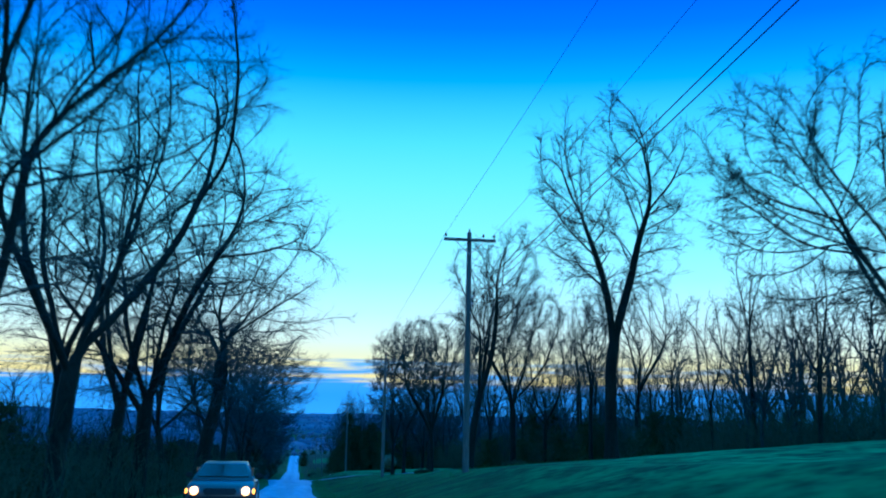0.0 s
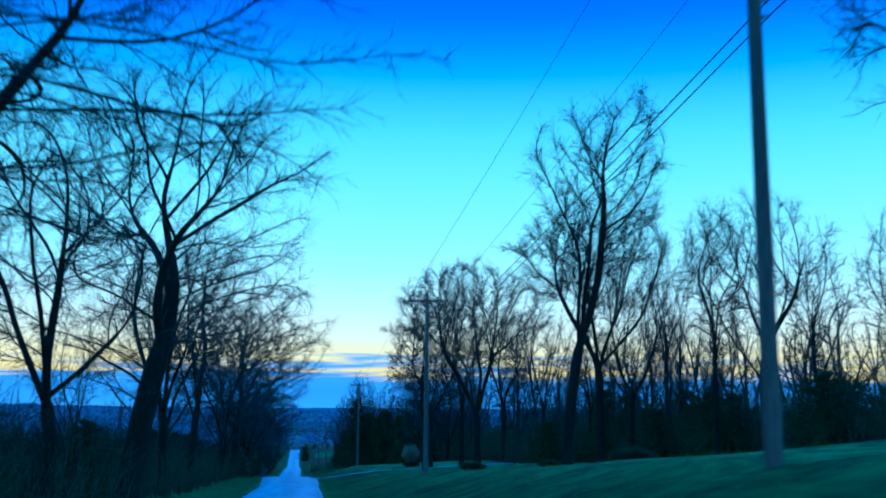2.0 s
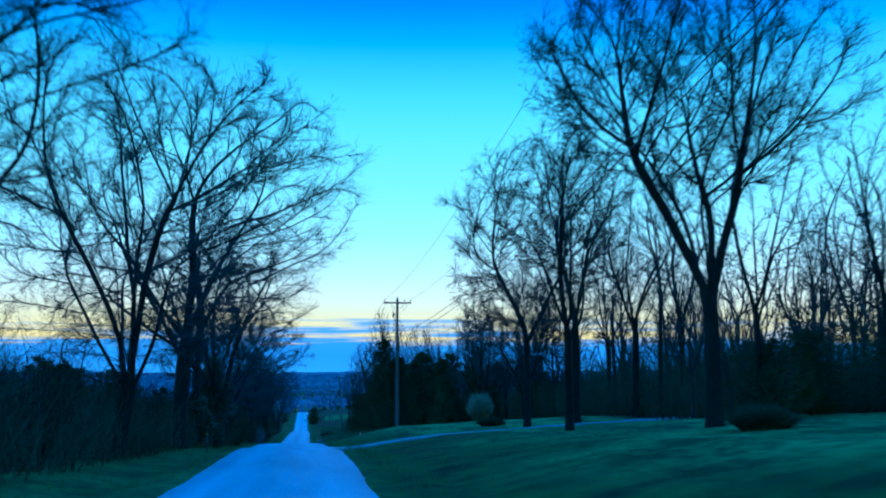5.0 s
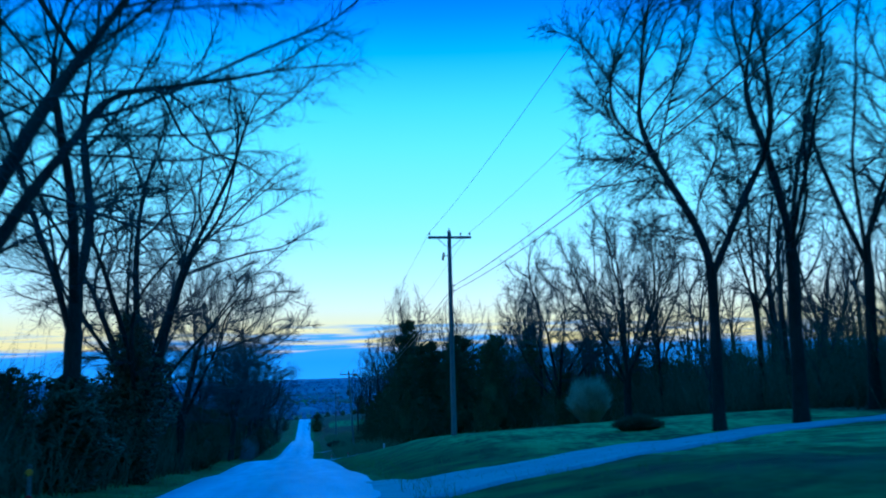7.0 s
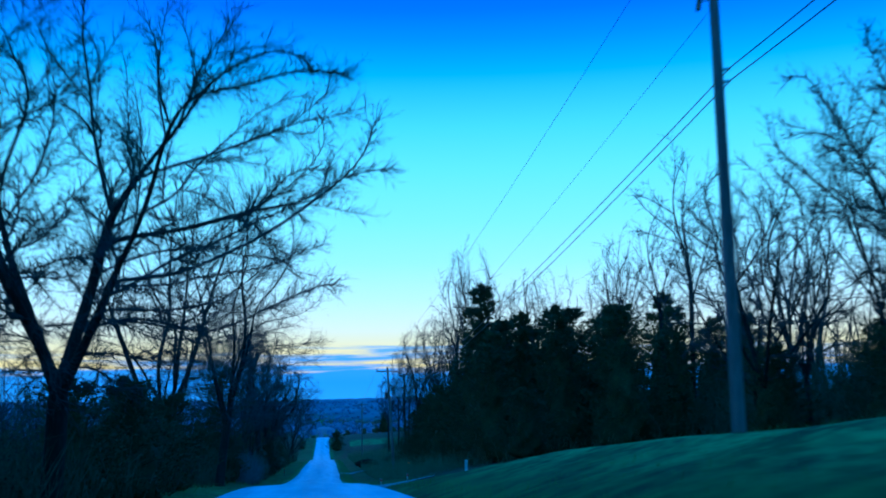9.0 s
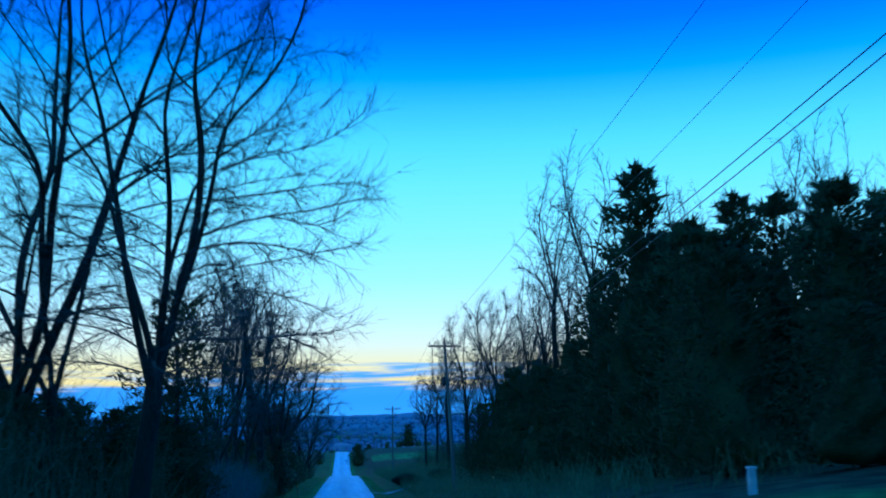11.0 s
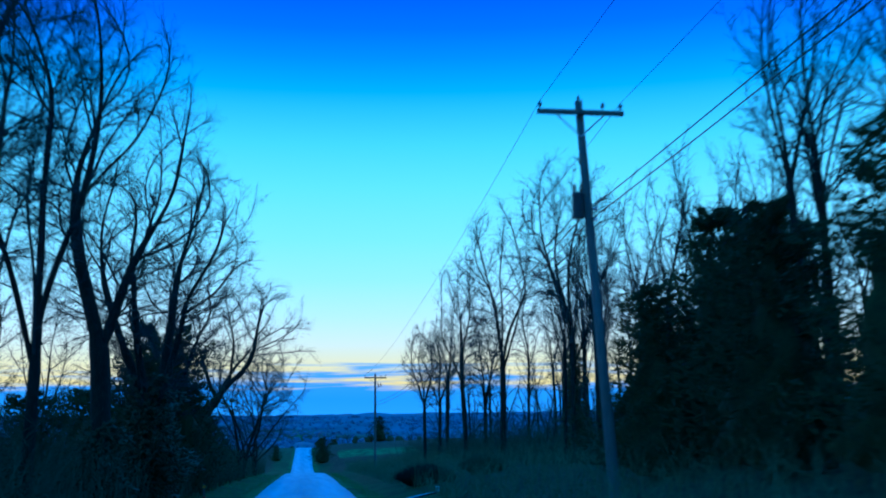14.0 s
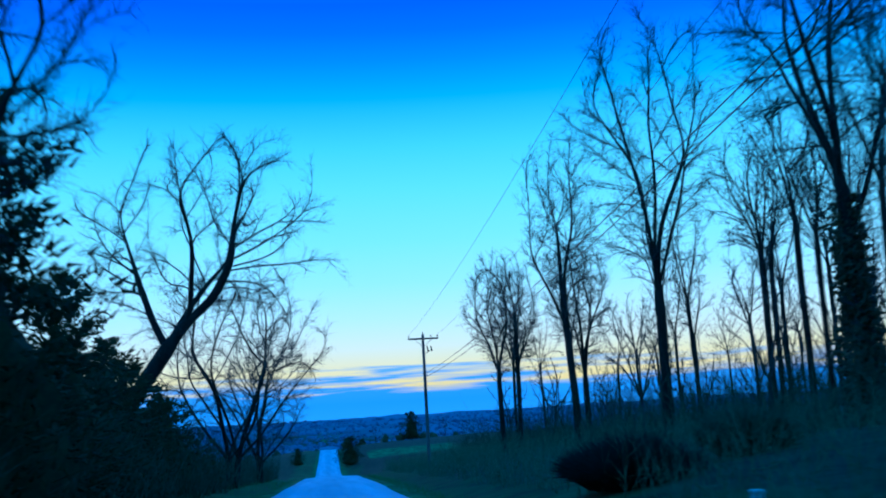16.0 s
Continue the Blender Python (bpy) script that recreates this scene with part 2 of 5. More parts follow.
def lumps(x, y, size, seed=0.0):
    """Cheap smooth unevenness between -1 and 1."""
    s = 0
    for i, (a, b) in enumerate(((1.0, 0.37), (0.61, 1.13), (1.7, 0.8), (0.9, -1.9))):
        s = s + np.sin((a * x + b * y) * 2 / size * (1 + 0.31 * i) + i * 1.7 + seed) * (0.8 ** i)
    return s / 2.95


def ground_z(x, y):
    x, y = np.asarray(x, float), np.asarray(y, float)
    u = x - road_x(y)
    base = road_z(np.minimum(y, 640))
    # right: verge, bank and rising lawn; a lower bank in the woods beyond
    lawn = 1 - np.clip((y - 178) / 20, 0, 1)
    rise = np.interp(y, [-50, 50, 87, 105, 142, 155, 166, 186, 200], [1.45, 1.45, 1.05, 0.75, 0.6, 1.45, 1.5, 0.8, 0.6])
    slope = np.interp(y, [0, 50, 75, 100, 130, 142, 160, 190], [0.085, 0.08, 0.055, 0.035, 0.05, 0.058, 0.055, 0.06])
    up_lawn = rise * np.interp(u, [2.6, 3.6, 5.0, 8.0], [0, 0.02, 0.36, 1.0]) + np.clip(u - 8, 0, 14) * slope + np.clip(u - 22, 0, 40) * 0.025
    up_wood = np.interp(u, [2.6, 3.6, 6.0, 12.0, 40], [0, -0.12, 0.35, 1.2, 2.2])
    right = lawn * up_lawn + (1 - lawn) * up_wood
    left = np.interp(-u, [2.6, 3.4, 5.0, 9.0, 20, 60], [0, -0.1, 0.1, 0.0, -1.2, -5.0])
    side = np.where(u > 0, right, left)
    off = np.abs(u) > road_half(y) - 0.05
    near = base + np.where(off, side, -0.10) + np.where(np.abs(u) > 3.4, 0.07 * lumps(x, y, 3.1) + 0.12 * lumps(x, y, 11, 2.0), 0)
    # far: the valley and the wooded ridges behind it
    far = np.interp(y, [-5000, -400, 560, 800, 1250, 1700, 2300, 3000, 3900, 5000], [20, 14, -19, -27, -34, -26, -4, 17, 24, 20]) + np.interp(np.abs(x), [0, 400, 4000], [0, 0, 14])
    far = far + 7 * lumps(x, y, 620, 1.0) * np.clip((y - 700) / 900, 0, 1) + 6.0 * lumps(x, y, 190, 4.0) * np.clip((y - 1500) / 900, 0, 1) + 3.0 * lumps(x, y, 41) * np.clip((y - 1700) / 600, 0, 1)
    k = np.clip((y - 520) / 160, 0, 1)
    s = np.clip((np.abs(u) - 70) / 160, 0, 1)
    w = np.maximum(k * k * (3 - 2 * k), s * s * (3 - 2 * s))
    return near * (1 - w) + far * w


def axis(fine, step, end, growth=1.13):
    v = list(np.arange(0, fine, step))
    d = step
    while v[-1] < end:
        d *= growth
        v.append(v[-1] + d)
    return np.array(v)


def build_ground():
    a = axis(12, 0.4, 4300, 1.12)
    xs = np.concatenate([-a[:0:-1], a])
    b, c = axis(330, 2.0, 4900, 1.045), axis(40, 2.5, 900, 1.25)
    ys = np.concatenate([-c[:0:-1], b])
    Y, S = np.meshgrid(ys, xs, indexing="ij")
    X = S + road_x(np.clip(Y, -90, 800)) * np.clip(1 - np.abs(S) / 200, 0, 1)
    Z = ground_z(X, Y)
    n, m = X.shape
    i = np.arange(n * m).reshape(n, m)
    q = np.stack([i[:-1, :-1], i[:-1, 1:], i[1:, 1:], i[1:, :-1]], axis=-1).reshape(-1, 4)
    me = quick_mesh("ground", np.stack([X, Y, Z], -1).reshape(-1, 3), q, GROUND)
    u = X - road_x(Y)
    wob = 1.5 * lumps(X, Y, 7.0)
    edge = np.interp(Y, [-100, 60, 95, 130, 165, 183, 190], [34, 31, 27, 22, 23, 14, 4.2])
    litter = np.where(u > 0, np.clip((u + wob - edge) / 2.0, 0, 1), np.clip((-u + wob * 0.5 - 5.6) / 1.5, 0, 0.92))
    worn = (Y > 112) & (Y < 131) & (u > 4) & (u < 17)
    litter = np.maximum(litter, worn * np.clip(2.5 * (lumps(X, Y * 0.45, 1.5, 7.0) - 0.05), 0, 0.9))
    litter = np.maximum(litter, 0.45 * np.clip((Y - 190) / 10, 0, 1) * (np.abs(u) > 3.2))
    meadow = (np.abs(Y - 482) < 15) & (u > 9) & (u < 30)
    litter = np.where(meadow, 0.22, litter)
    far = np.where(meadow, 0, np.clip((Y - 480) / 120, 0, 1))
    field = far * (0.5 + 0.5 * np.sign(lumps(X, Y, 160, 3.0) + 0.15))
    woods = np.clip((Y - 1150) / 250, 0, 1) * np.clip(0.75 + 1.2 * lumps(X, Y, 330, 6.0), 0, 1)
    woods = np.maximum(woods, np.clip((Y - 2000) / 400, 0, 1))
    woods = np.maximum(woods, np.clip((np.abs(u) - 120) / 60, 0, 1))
    # rough grass by the road is darker; the lawn's paler tone includes painted sky sheen
    rough = np.clip(1.15 - np.abs(u + 2.0 * lumps(X, Y, 9.0, 5.0) - 4.5) / 4.5, 0, 1) * (u > 0) + 0.6 * (u < 0)
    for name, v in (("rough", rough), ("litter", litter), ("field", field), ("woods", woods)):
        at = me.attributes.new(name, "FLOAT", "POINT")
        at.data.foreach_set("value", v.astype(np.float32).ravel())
    tagged(new("ground", me), "mown green lawn, leaf litter, distant fields and haze-tinted far woods at dusk", "ground", kind="structure")


def build_road():
    ys = np.concatenate([np.arange(-85, 420, 1.0), np.arange(420, 640, 4.0)])
    us = np.array([-1.0, -0.93, -0.6, -0.3, 0.0, 0.3, 0.6, 0.93, 1.0])
    Y, U = np.meshgrid(ys, us, indexing="ij")
    ragged = 0.03 * lumps(Y, Y * 0 + U * 9, 1.3) + 0.05 * lumps(Y, U * 5, 6.7, 1.0)
    X = road_x(Y) + U * (road_half(Y) + np.where(np.abs(U) > 0.9, ragged, 0))
    Z = road_z(Y) + 0.05 * (1 - U * U) - np.where(np.abs(U) > 0.97, 0.07, 0) + 0.012 * lumps(X, Y, 2.3)
    n, m = X.shape
    i = np.arange(n * m).reshape(n, m)
    q = np.stack([i[:-1, :-1], i[:-1, 1:], i[1:, 1:], i[1:, :-1]], axis=-1).reshape(-1, 4)
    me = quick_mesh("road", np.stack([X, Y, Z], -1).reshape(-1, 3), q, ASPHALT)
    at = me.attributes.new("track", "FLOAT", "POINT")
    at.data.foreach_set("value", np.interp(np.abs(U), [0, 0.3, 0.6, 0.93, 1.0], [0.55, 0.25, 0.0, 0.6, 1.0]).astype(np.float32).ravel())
    tagged(new("road", me), "narrow worn asphalt country road, tinted sky blue, rolling downhill", "road", kind="structure")


def build_drive(name, rows, wide, label):
    """A gravel strip laid on the ground along rows of x, y."""
    r = np.array(rows, float)
    d = np.concatenate([[0], np.cumsum(np.hypot(*np.diff(r, axis=0).T))])
    s = np.arange(0, d[-1], 0.8)
    cx, cy = np.interp(s, d, r[:, 0]), np.interp(s, d, r[:, 1])
    k = np.hanning(9)
    cx, cy = [np.convolve(np.pad(v, 4, mode="edge"), k / k.sum(), mode="valid") for v in (cx, cy)]
    tx, ty = np.gradient(cx), np.gradient(cy)
    ln = np.hypot(tx, ty)
    us = np.concatenate([[-1], np.linspace(-0.97, 0.97, 17), [1]])
    w = np.interp(s, d, wide) / 2
    X = cx[:, None] + (ty / ln)[:, None] * us * w[:, None] 
    Y = cy[:, None] - (tx / ln)[:, None] * us * w[:, None]
    fray = np.abs(us) ** 3 * (0.16 * lumps(s[:, None], us * 3, 1.7) + 0.22 * lumps(s[:, None], us * 3, 5.0, 2.0))
    X, Y = X + (ty / ln)[:, None] * np.sign(us) * fray, Y - (tx / ln)[:, None] * np.sign(us) * fray
    on_road = np.abs(X - road_x(Y)) < road_half(Y) + 0.35
    Z = np.where(on_road, road_z(Y) + 0.012, ground_z(X, Y) + 0.055) - np.where(np.abs(us) > 0.99, 0.2, 0)
    n, m = X.shape
    i = np.arange(n * m).reshape(n, m)
    q = np.stack([i[:-1, :-1], i[1:, :-1], i[1:, 1:], i[:-1, 1:]], axis=-1).reshape(-1, 4)
    me = quick_mesh(name, np.stack([X, Y, Z], -1).reshape(-1, 3), q, GRAVEL)
    tagged(new(name, me), label, "driveway", kind="structure")


build_ground()
build_road()
build_drive("driveway_1", [(1.6, 133.4), (5, 133.2), (8, 133.8), (11, 137.0), (15, 140.5), (20, 141.5), (30, 144), (46, 149)], (11.0, 8.8, 5.8, 4.7, 4.2, 4.0, 3.8, 3.6), "pale gravel driveway curving up across the lawn")
build_drive("driveway_2", [(2.5, 257.6), (3.8, 258.4), (5.2, 259.0), (6.6, 259.2)], (2.0, 1.0, 0.9, 0.8), "short pale gravel farm entrance beside the road")
build_drive("driveway_3", [(2.0, 188.3), (3.6, 188.2), (5.0, 187.9), (6.4, 187.5)], (2.0, 1.3, 1.1, 0.9), "short pale gravel entrance at the end of the lawn")


# ---- trees ----
def sprout(rng, P, R, n, t0, t1, angle, spread, length, k, wobble, up, thick, tip):
    """n new branches on each parent polyline; length(t): share of the parent's length."""
    B, K, _ = P.shape
    at = np.repeat(np.arange(B), n)
    t = rng.uniform(t0, t1, B * n)
    f = t * (K - 1)
    i = np.minimum(f.astype(int), K - 2)
    fr = (f - i)[:, None]
    base = P[at, i] * (1 - fr) + P[at, i + 1] * fr
    r0 = (R[at, i] * (1 - fr[:, 0]) + R[at, i + 1] * fr[:, 0]) * thick
    tang = unit(P[at, i + 1] - P[at, i])
    side = rng.normal(size=(B * n, 3))
    side = unit(side - tang * (side * tang).sum(1, keepdims=True))
    a = np.radians(rng.normal(angle, spread, B * n))[:, None]
    d = tang * np.cos(a) + side * np.sin(a)
    L = np.linalg.norm(np.diff(P, axis=1), axis=2).sum(1)[at] * length(t) * rng.uniform(0.65, 1.25, B * n)
    Q = np.empty((B * n, k + 1, 3))
    Q[:, 0] = base
    for j in range(1, k + 1):
        d = unit(d + rng.normal(0, wobble, d.shape) + np.array([0, 0, up]))
        Q[:, j] = Q[:, j - 1] + d * (L / k)[:, None]
    taper = np.linspace(1, 0, k + 1)
    return Q, np.maximum(r0[:, None] * (tip + (1 - tip) * taper), 0.005)


def colonise(rng, nodes, par, aims, step, reach, up, wobble, heart, fan, rounds=60):
    """Grows a skeleton of nodes towards the aims; each aim pulls the nearest node that it lies ahead of."""
    nodes, par = list(nodes), list(par)
    head = [unit(nodes[i] - nodes[p]) if p >= 0 else np.array([0, 0, 1.0]) for i, p in enumerate(par)]
    kids = collections.Counter(par)
    dist, near = np.full(len(aims), 1e9), np.full(len(aims), -1)

    def claim(first, F, D, least):
        v = aims[:, None] - F[None]
        d = np.linalg.norm(v, axis=2)
        d[(v * D[None]).sum(2) < least * d] = 1e9
        j = d.argmin(1)
        m = d[np.arange(len(aims)), j]
        better = m < dist
        dist[better], near[better] = m[better], j[better] + first

    claim(0, np.array(nodes), np.array(head), -0.1)
    for _ in range(rounds):
        live = (dist > reach) & (near >= 0)
        aims, dist, near = aims[live], dist[live], near[live]
        if not len(aims):
            break
        ids, inv = np.unique(near, return_inverse=True)
        P = np.array([nodes[i] for i in ids])
        pull = np.zeros((len(ids), 3))
        np.add.at(pull, inv, unit(aims - P[inv]))
        D = np.array([head[i] for i in ids])
        d = unit(unit(pull) + 0.45 * D + fan * unit(P - heart) + rng.normal(0, wobble, pull.shape) + np.array([0, 0, up]))
        keep = [q for q, i in enumerate(ids) if kids[int(i)] < 3]
        if not keep:
            break
        first = len(nodes)
        for q in keep:
            kids[int(ids[q])] += 1
            nodes.append(P[q] + d[q] * step)
            head.append(d[q])
            par.append(int(ids[q]))
        claim(first, np.array(nodes[first:]), np.array(head[first:]), 0.25)
    return np.array(nodes), np.array(par)


def tree_meshes(seed, H, fork, limbs=6, angle=30, lean=(0, 0), r=0.22, aims=620, wobble=0.10, up=0.08, fan=0.25, tip=0.012, twig=0.010, twigs=(5, 3), sides=8, stems=1, wide=4.0, off=0.0, low=0.75, belly=0.6, shoulder=0.45, step=0.0, reach=0.62, face=None):
    """A bare tree's trunk and crown. fork: share of the height at which it divides; belly and shoulder: the crown's fullness low down and at the top."""
    rng = np.random.default_rng(seed)
    step = step or 0.031 * H
    top = fork * H
    nodes, par = [], []
    axis_x = lambda z: lean[0] * top * np.clip(z / top, 0, 1) ** 1.3 + off * np.clip((z - top) / (H - top), 0, 1) ** 0.8
    axis_y = lambda z: lean[1] * top * np.clip(z / top, 0, 1) ** 1.3
    for m in range(stems):
        th0 = (rng.uniform(0, 6.28) if face is None else face) + m * 6.28 / stems
        out = 0.0 if stems == 1 else 0.11
        K = max(5, int(top / step))
        sway = np.cumsum(rng.normal(0, 0.045 * step, (K + 1, 2)), axis=0)
        prev = -1
        for j in range(K + 1):
            q = j / K
            z = q * top
            g = 0.22 * (stems > 1) + out * z
            nodes.append(np.array([axis_x(z) + g * np.cos(th0) + sway[j, 0] * q, axis_y(z) + g * np.sin(th0) + sway[j, 1] * q, z - 0.3 * (j == 0)]))
            par.append(prev)
            prev = len(nodes) - 1
        head = prev
        n = max(2, round(limbs / stems))
        for k in range(n):
            th = th0 + k * 6.283 / n + rng.normal(0, 0.35 if face is None else 0.12)
            a = math.radians(max(4.0, rng.normal(angle, 0.3 * angle)))
            d = np.array([math.sin(a) * math.cos(th), math.sin(a) * math.sin(th), math.cos(a)])
            at = max(head - (0 if k == 0 else int(rng.integers(0, max(1, K // 3)))), head - K + 1)
            p, prev = nodes[at], at
            for j in range(max(3, int(min(rng.uniform(0.35, 0.6) * (H - top), 0.7 * wide / max(math.sin(a), 0.1)) / step))):
                d = unit(d + rng.normal(0, wobble * 0.75, 3) + np.array([0, 0, 0.035]))
                p = p + d * step
                nodes.append(p)
                par.append(prev)
                prev = len(nodes) - 1
    # aims fill the crown, thicker towards its outside, with lobes and gaps
    z0 = top * low
    n = aims * 5
    s = rng.random(n)
    w = s ** belly * (1 - s) ** shoulder
    w = w / (belly / (belly + shoulder)) ** belly / (shoulder / (belly + shoulder)) ** shoulder
    keep = rng.random(n) < w * w
    s, w = s[keep], w[keep]
    th = rng.uniform(0, 6.283, len(s))
    ph = rng.uniform(0, 6.28, 4)
    lobe = 1 + 0.16 * np.sin(2 * th + ph[0] + 3 * s) + 0.12 * np.sin(3 * th + ph[1] - 5 * s) + 0.10 * np.sin(5 * th + 7 * s + ph[2])
    rho = wide * w * lobe * rng.random(len(s)) ** 0.42
    z = z0 + s * (H - z0)
    A = np.stack([axis_x(z) + rho * np.cos(th), axis_y(z) + rho * np.sin(th), z], 1)
    gap = lumps(A[:, 0] + A[:, 2] * 0.7, A[:, 1] - A[:, 2] * 0.5, 0.17 * H, ph[3])
    A = A[gap > -0.42][:aims]
    N, par = colonise(rng, nodes, par, A, step, reach * step * 1.9, up, wobble, np.array([axis_x(top), axis_y(top), top * 0.8 - H * np.clip((30 - angle) / 20, 0, 1)]), fan)
    n = len(N)
    # leaves carried by each node give the thickness
    load = np.zeros(n)
    child_of = [[] for _ in range(n)]
    for i in range(n):
        if par[i] >= 0:
            child_of[par[i]].append(i)
    order = range(n - 1, -1, -1)
    for i in order:
        if not child_of[i]:
            load[i] = 1
        if par[i] >= 0:
            load[par[i]] += load[i]
    total = max(load[i] for i in range(n) if par[i] < 0)
    rr = r / stems ** 0.4
    R = np.maximum(tip, tip * load ** (math.log(rr / tip) / math.log(total)))
    rise = np.clip(N[:, 2] / max(top, 1e-6), 0, 1)
    R = R * np.where(load > 0.5 * total / stems, 1 + 0.5 * np.exp(-rise * 9), 1)
    main = np.array([max(c, key=lambda i: load[i]) if c else -1 for c in child_of])
    for _ in range(2):
        ok = (par >= 0) & (main >= 0)
        M = N.copy()
        M[ok] = 0.5 * N[ok] + 0.25 * (N[par[ok]] + N[main[ok]])
        N = M
    # runs of nodes from fork to tip
    runs = collections.defaultdict(list)
    for i in range(n):
        if par[i] < 0 or main[par[i]] != i:
            run = [i] if par[i] < 0 else [par[i], i]
            while main[run[-1]] >= 0:
                run.append(int(main[run[-1]]))
            runs[(len(run), R[run[-1 if len(run) < 3 else 1]] > 0.05)].append((run, par[i] >= 0))
    trunk, crown = [], []
    for (k, thick), group in sorted(runs.items()):
        if k < 2:
            continue
        ids = np.array([g[0] for g in group])
        P, Q = N[ids], R[ids].copy()
        joined = np.array([g[1] for g in group])
        Q[joined, 0] = np.minimum(Q[joined, 0], Q[joined, 1] * 1.15)
        Q[:, -1] = np.minimum(Q[:, -1], tip)
        (trunk if thick else crown).append(tubes(P, Q, sides if thick and k > 8 else 5 if thick else 3, not thick))
    fine = np.array([i for i in range(n) if par[i] >= 0 and R[i] < max(0.032, tip * 2.2)])
    if len(fine):
        P = np.stack([N[par[fine]], N[fine]], 1)
        Q = np.stack([R[fine], R[fine]], 1)
        T1 = sprout(rng, P, Q, twigs[0], 0.1, 1.0, 38, 13, lambda t: 0.85 / step * 0.05 * H * (1 + 0 * t), 1, 0.2, 0.05, 0.7, 0.5)
        T1 = (T1[0], np.clip(T1[1], twig * 0.7, twig * 1.3))
        crown.append(tubes(*T1, 3, True))
        if twigs[1]:
            T2 = sprout(rng, *T1, twigs[1], 0.1, 0.95, 34, 12, lambda t: 0.55 + 0 * t, 1, 0.15, 0.03, 0.7, 0.5)
            T2 = (T2[0], np.clip(T2[1], twig * 0.6, twig))
            crown.append(tubes(*T2, 3, True))
    if not trunk:
        trunk.append(crown.pop(0))
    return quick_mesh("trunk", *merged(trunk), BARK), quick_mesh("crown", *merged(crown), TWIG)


def plant_tree(x, y, meshes, label):
    z = float(ground_z(x, y))
    e = thing("bare_tree", label, "tree", (x, y, z))
    child("trunk", meshes[0], e)
    child("crown", meshes[1], e)


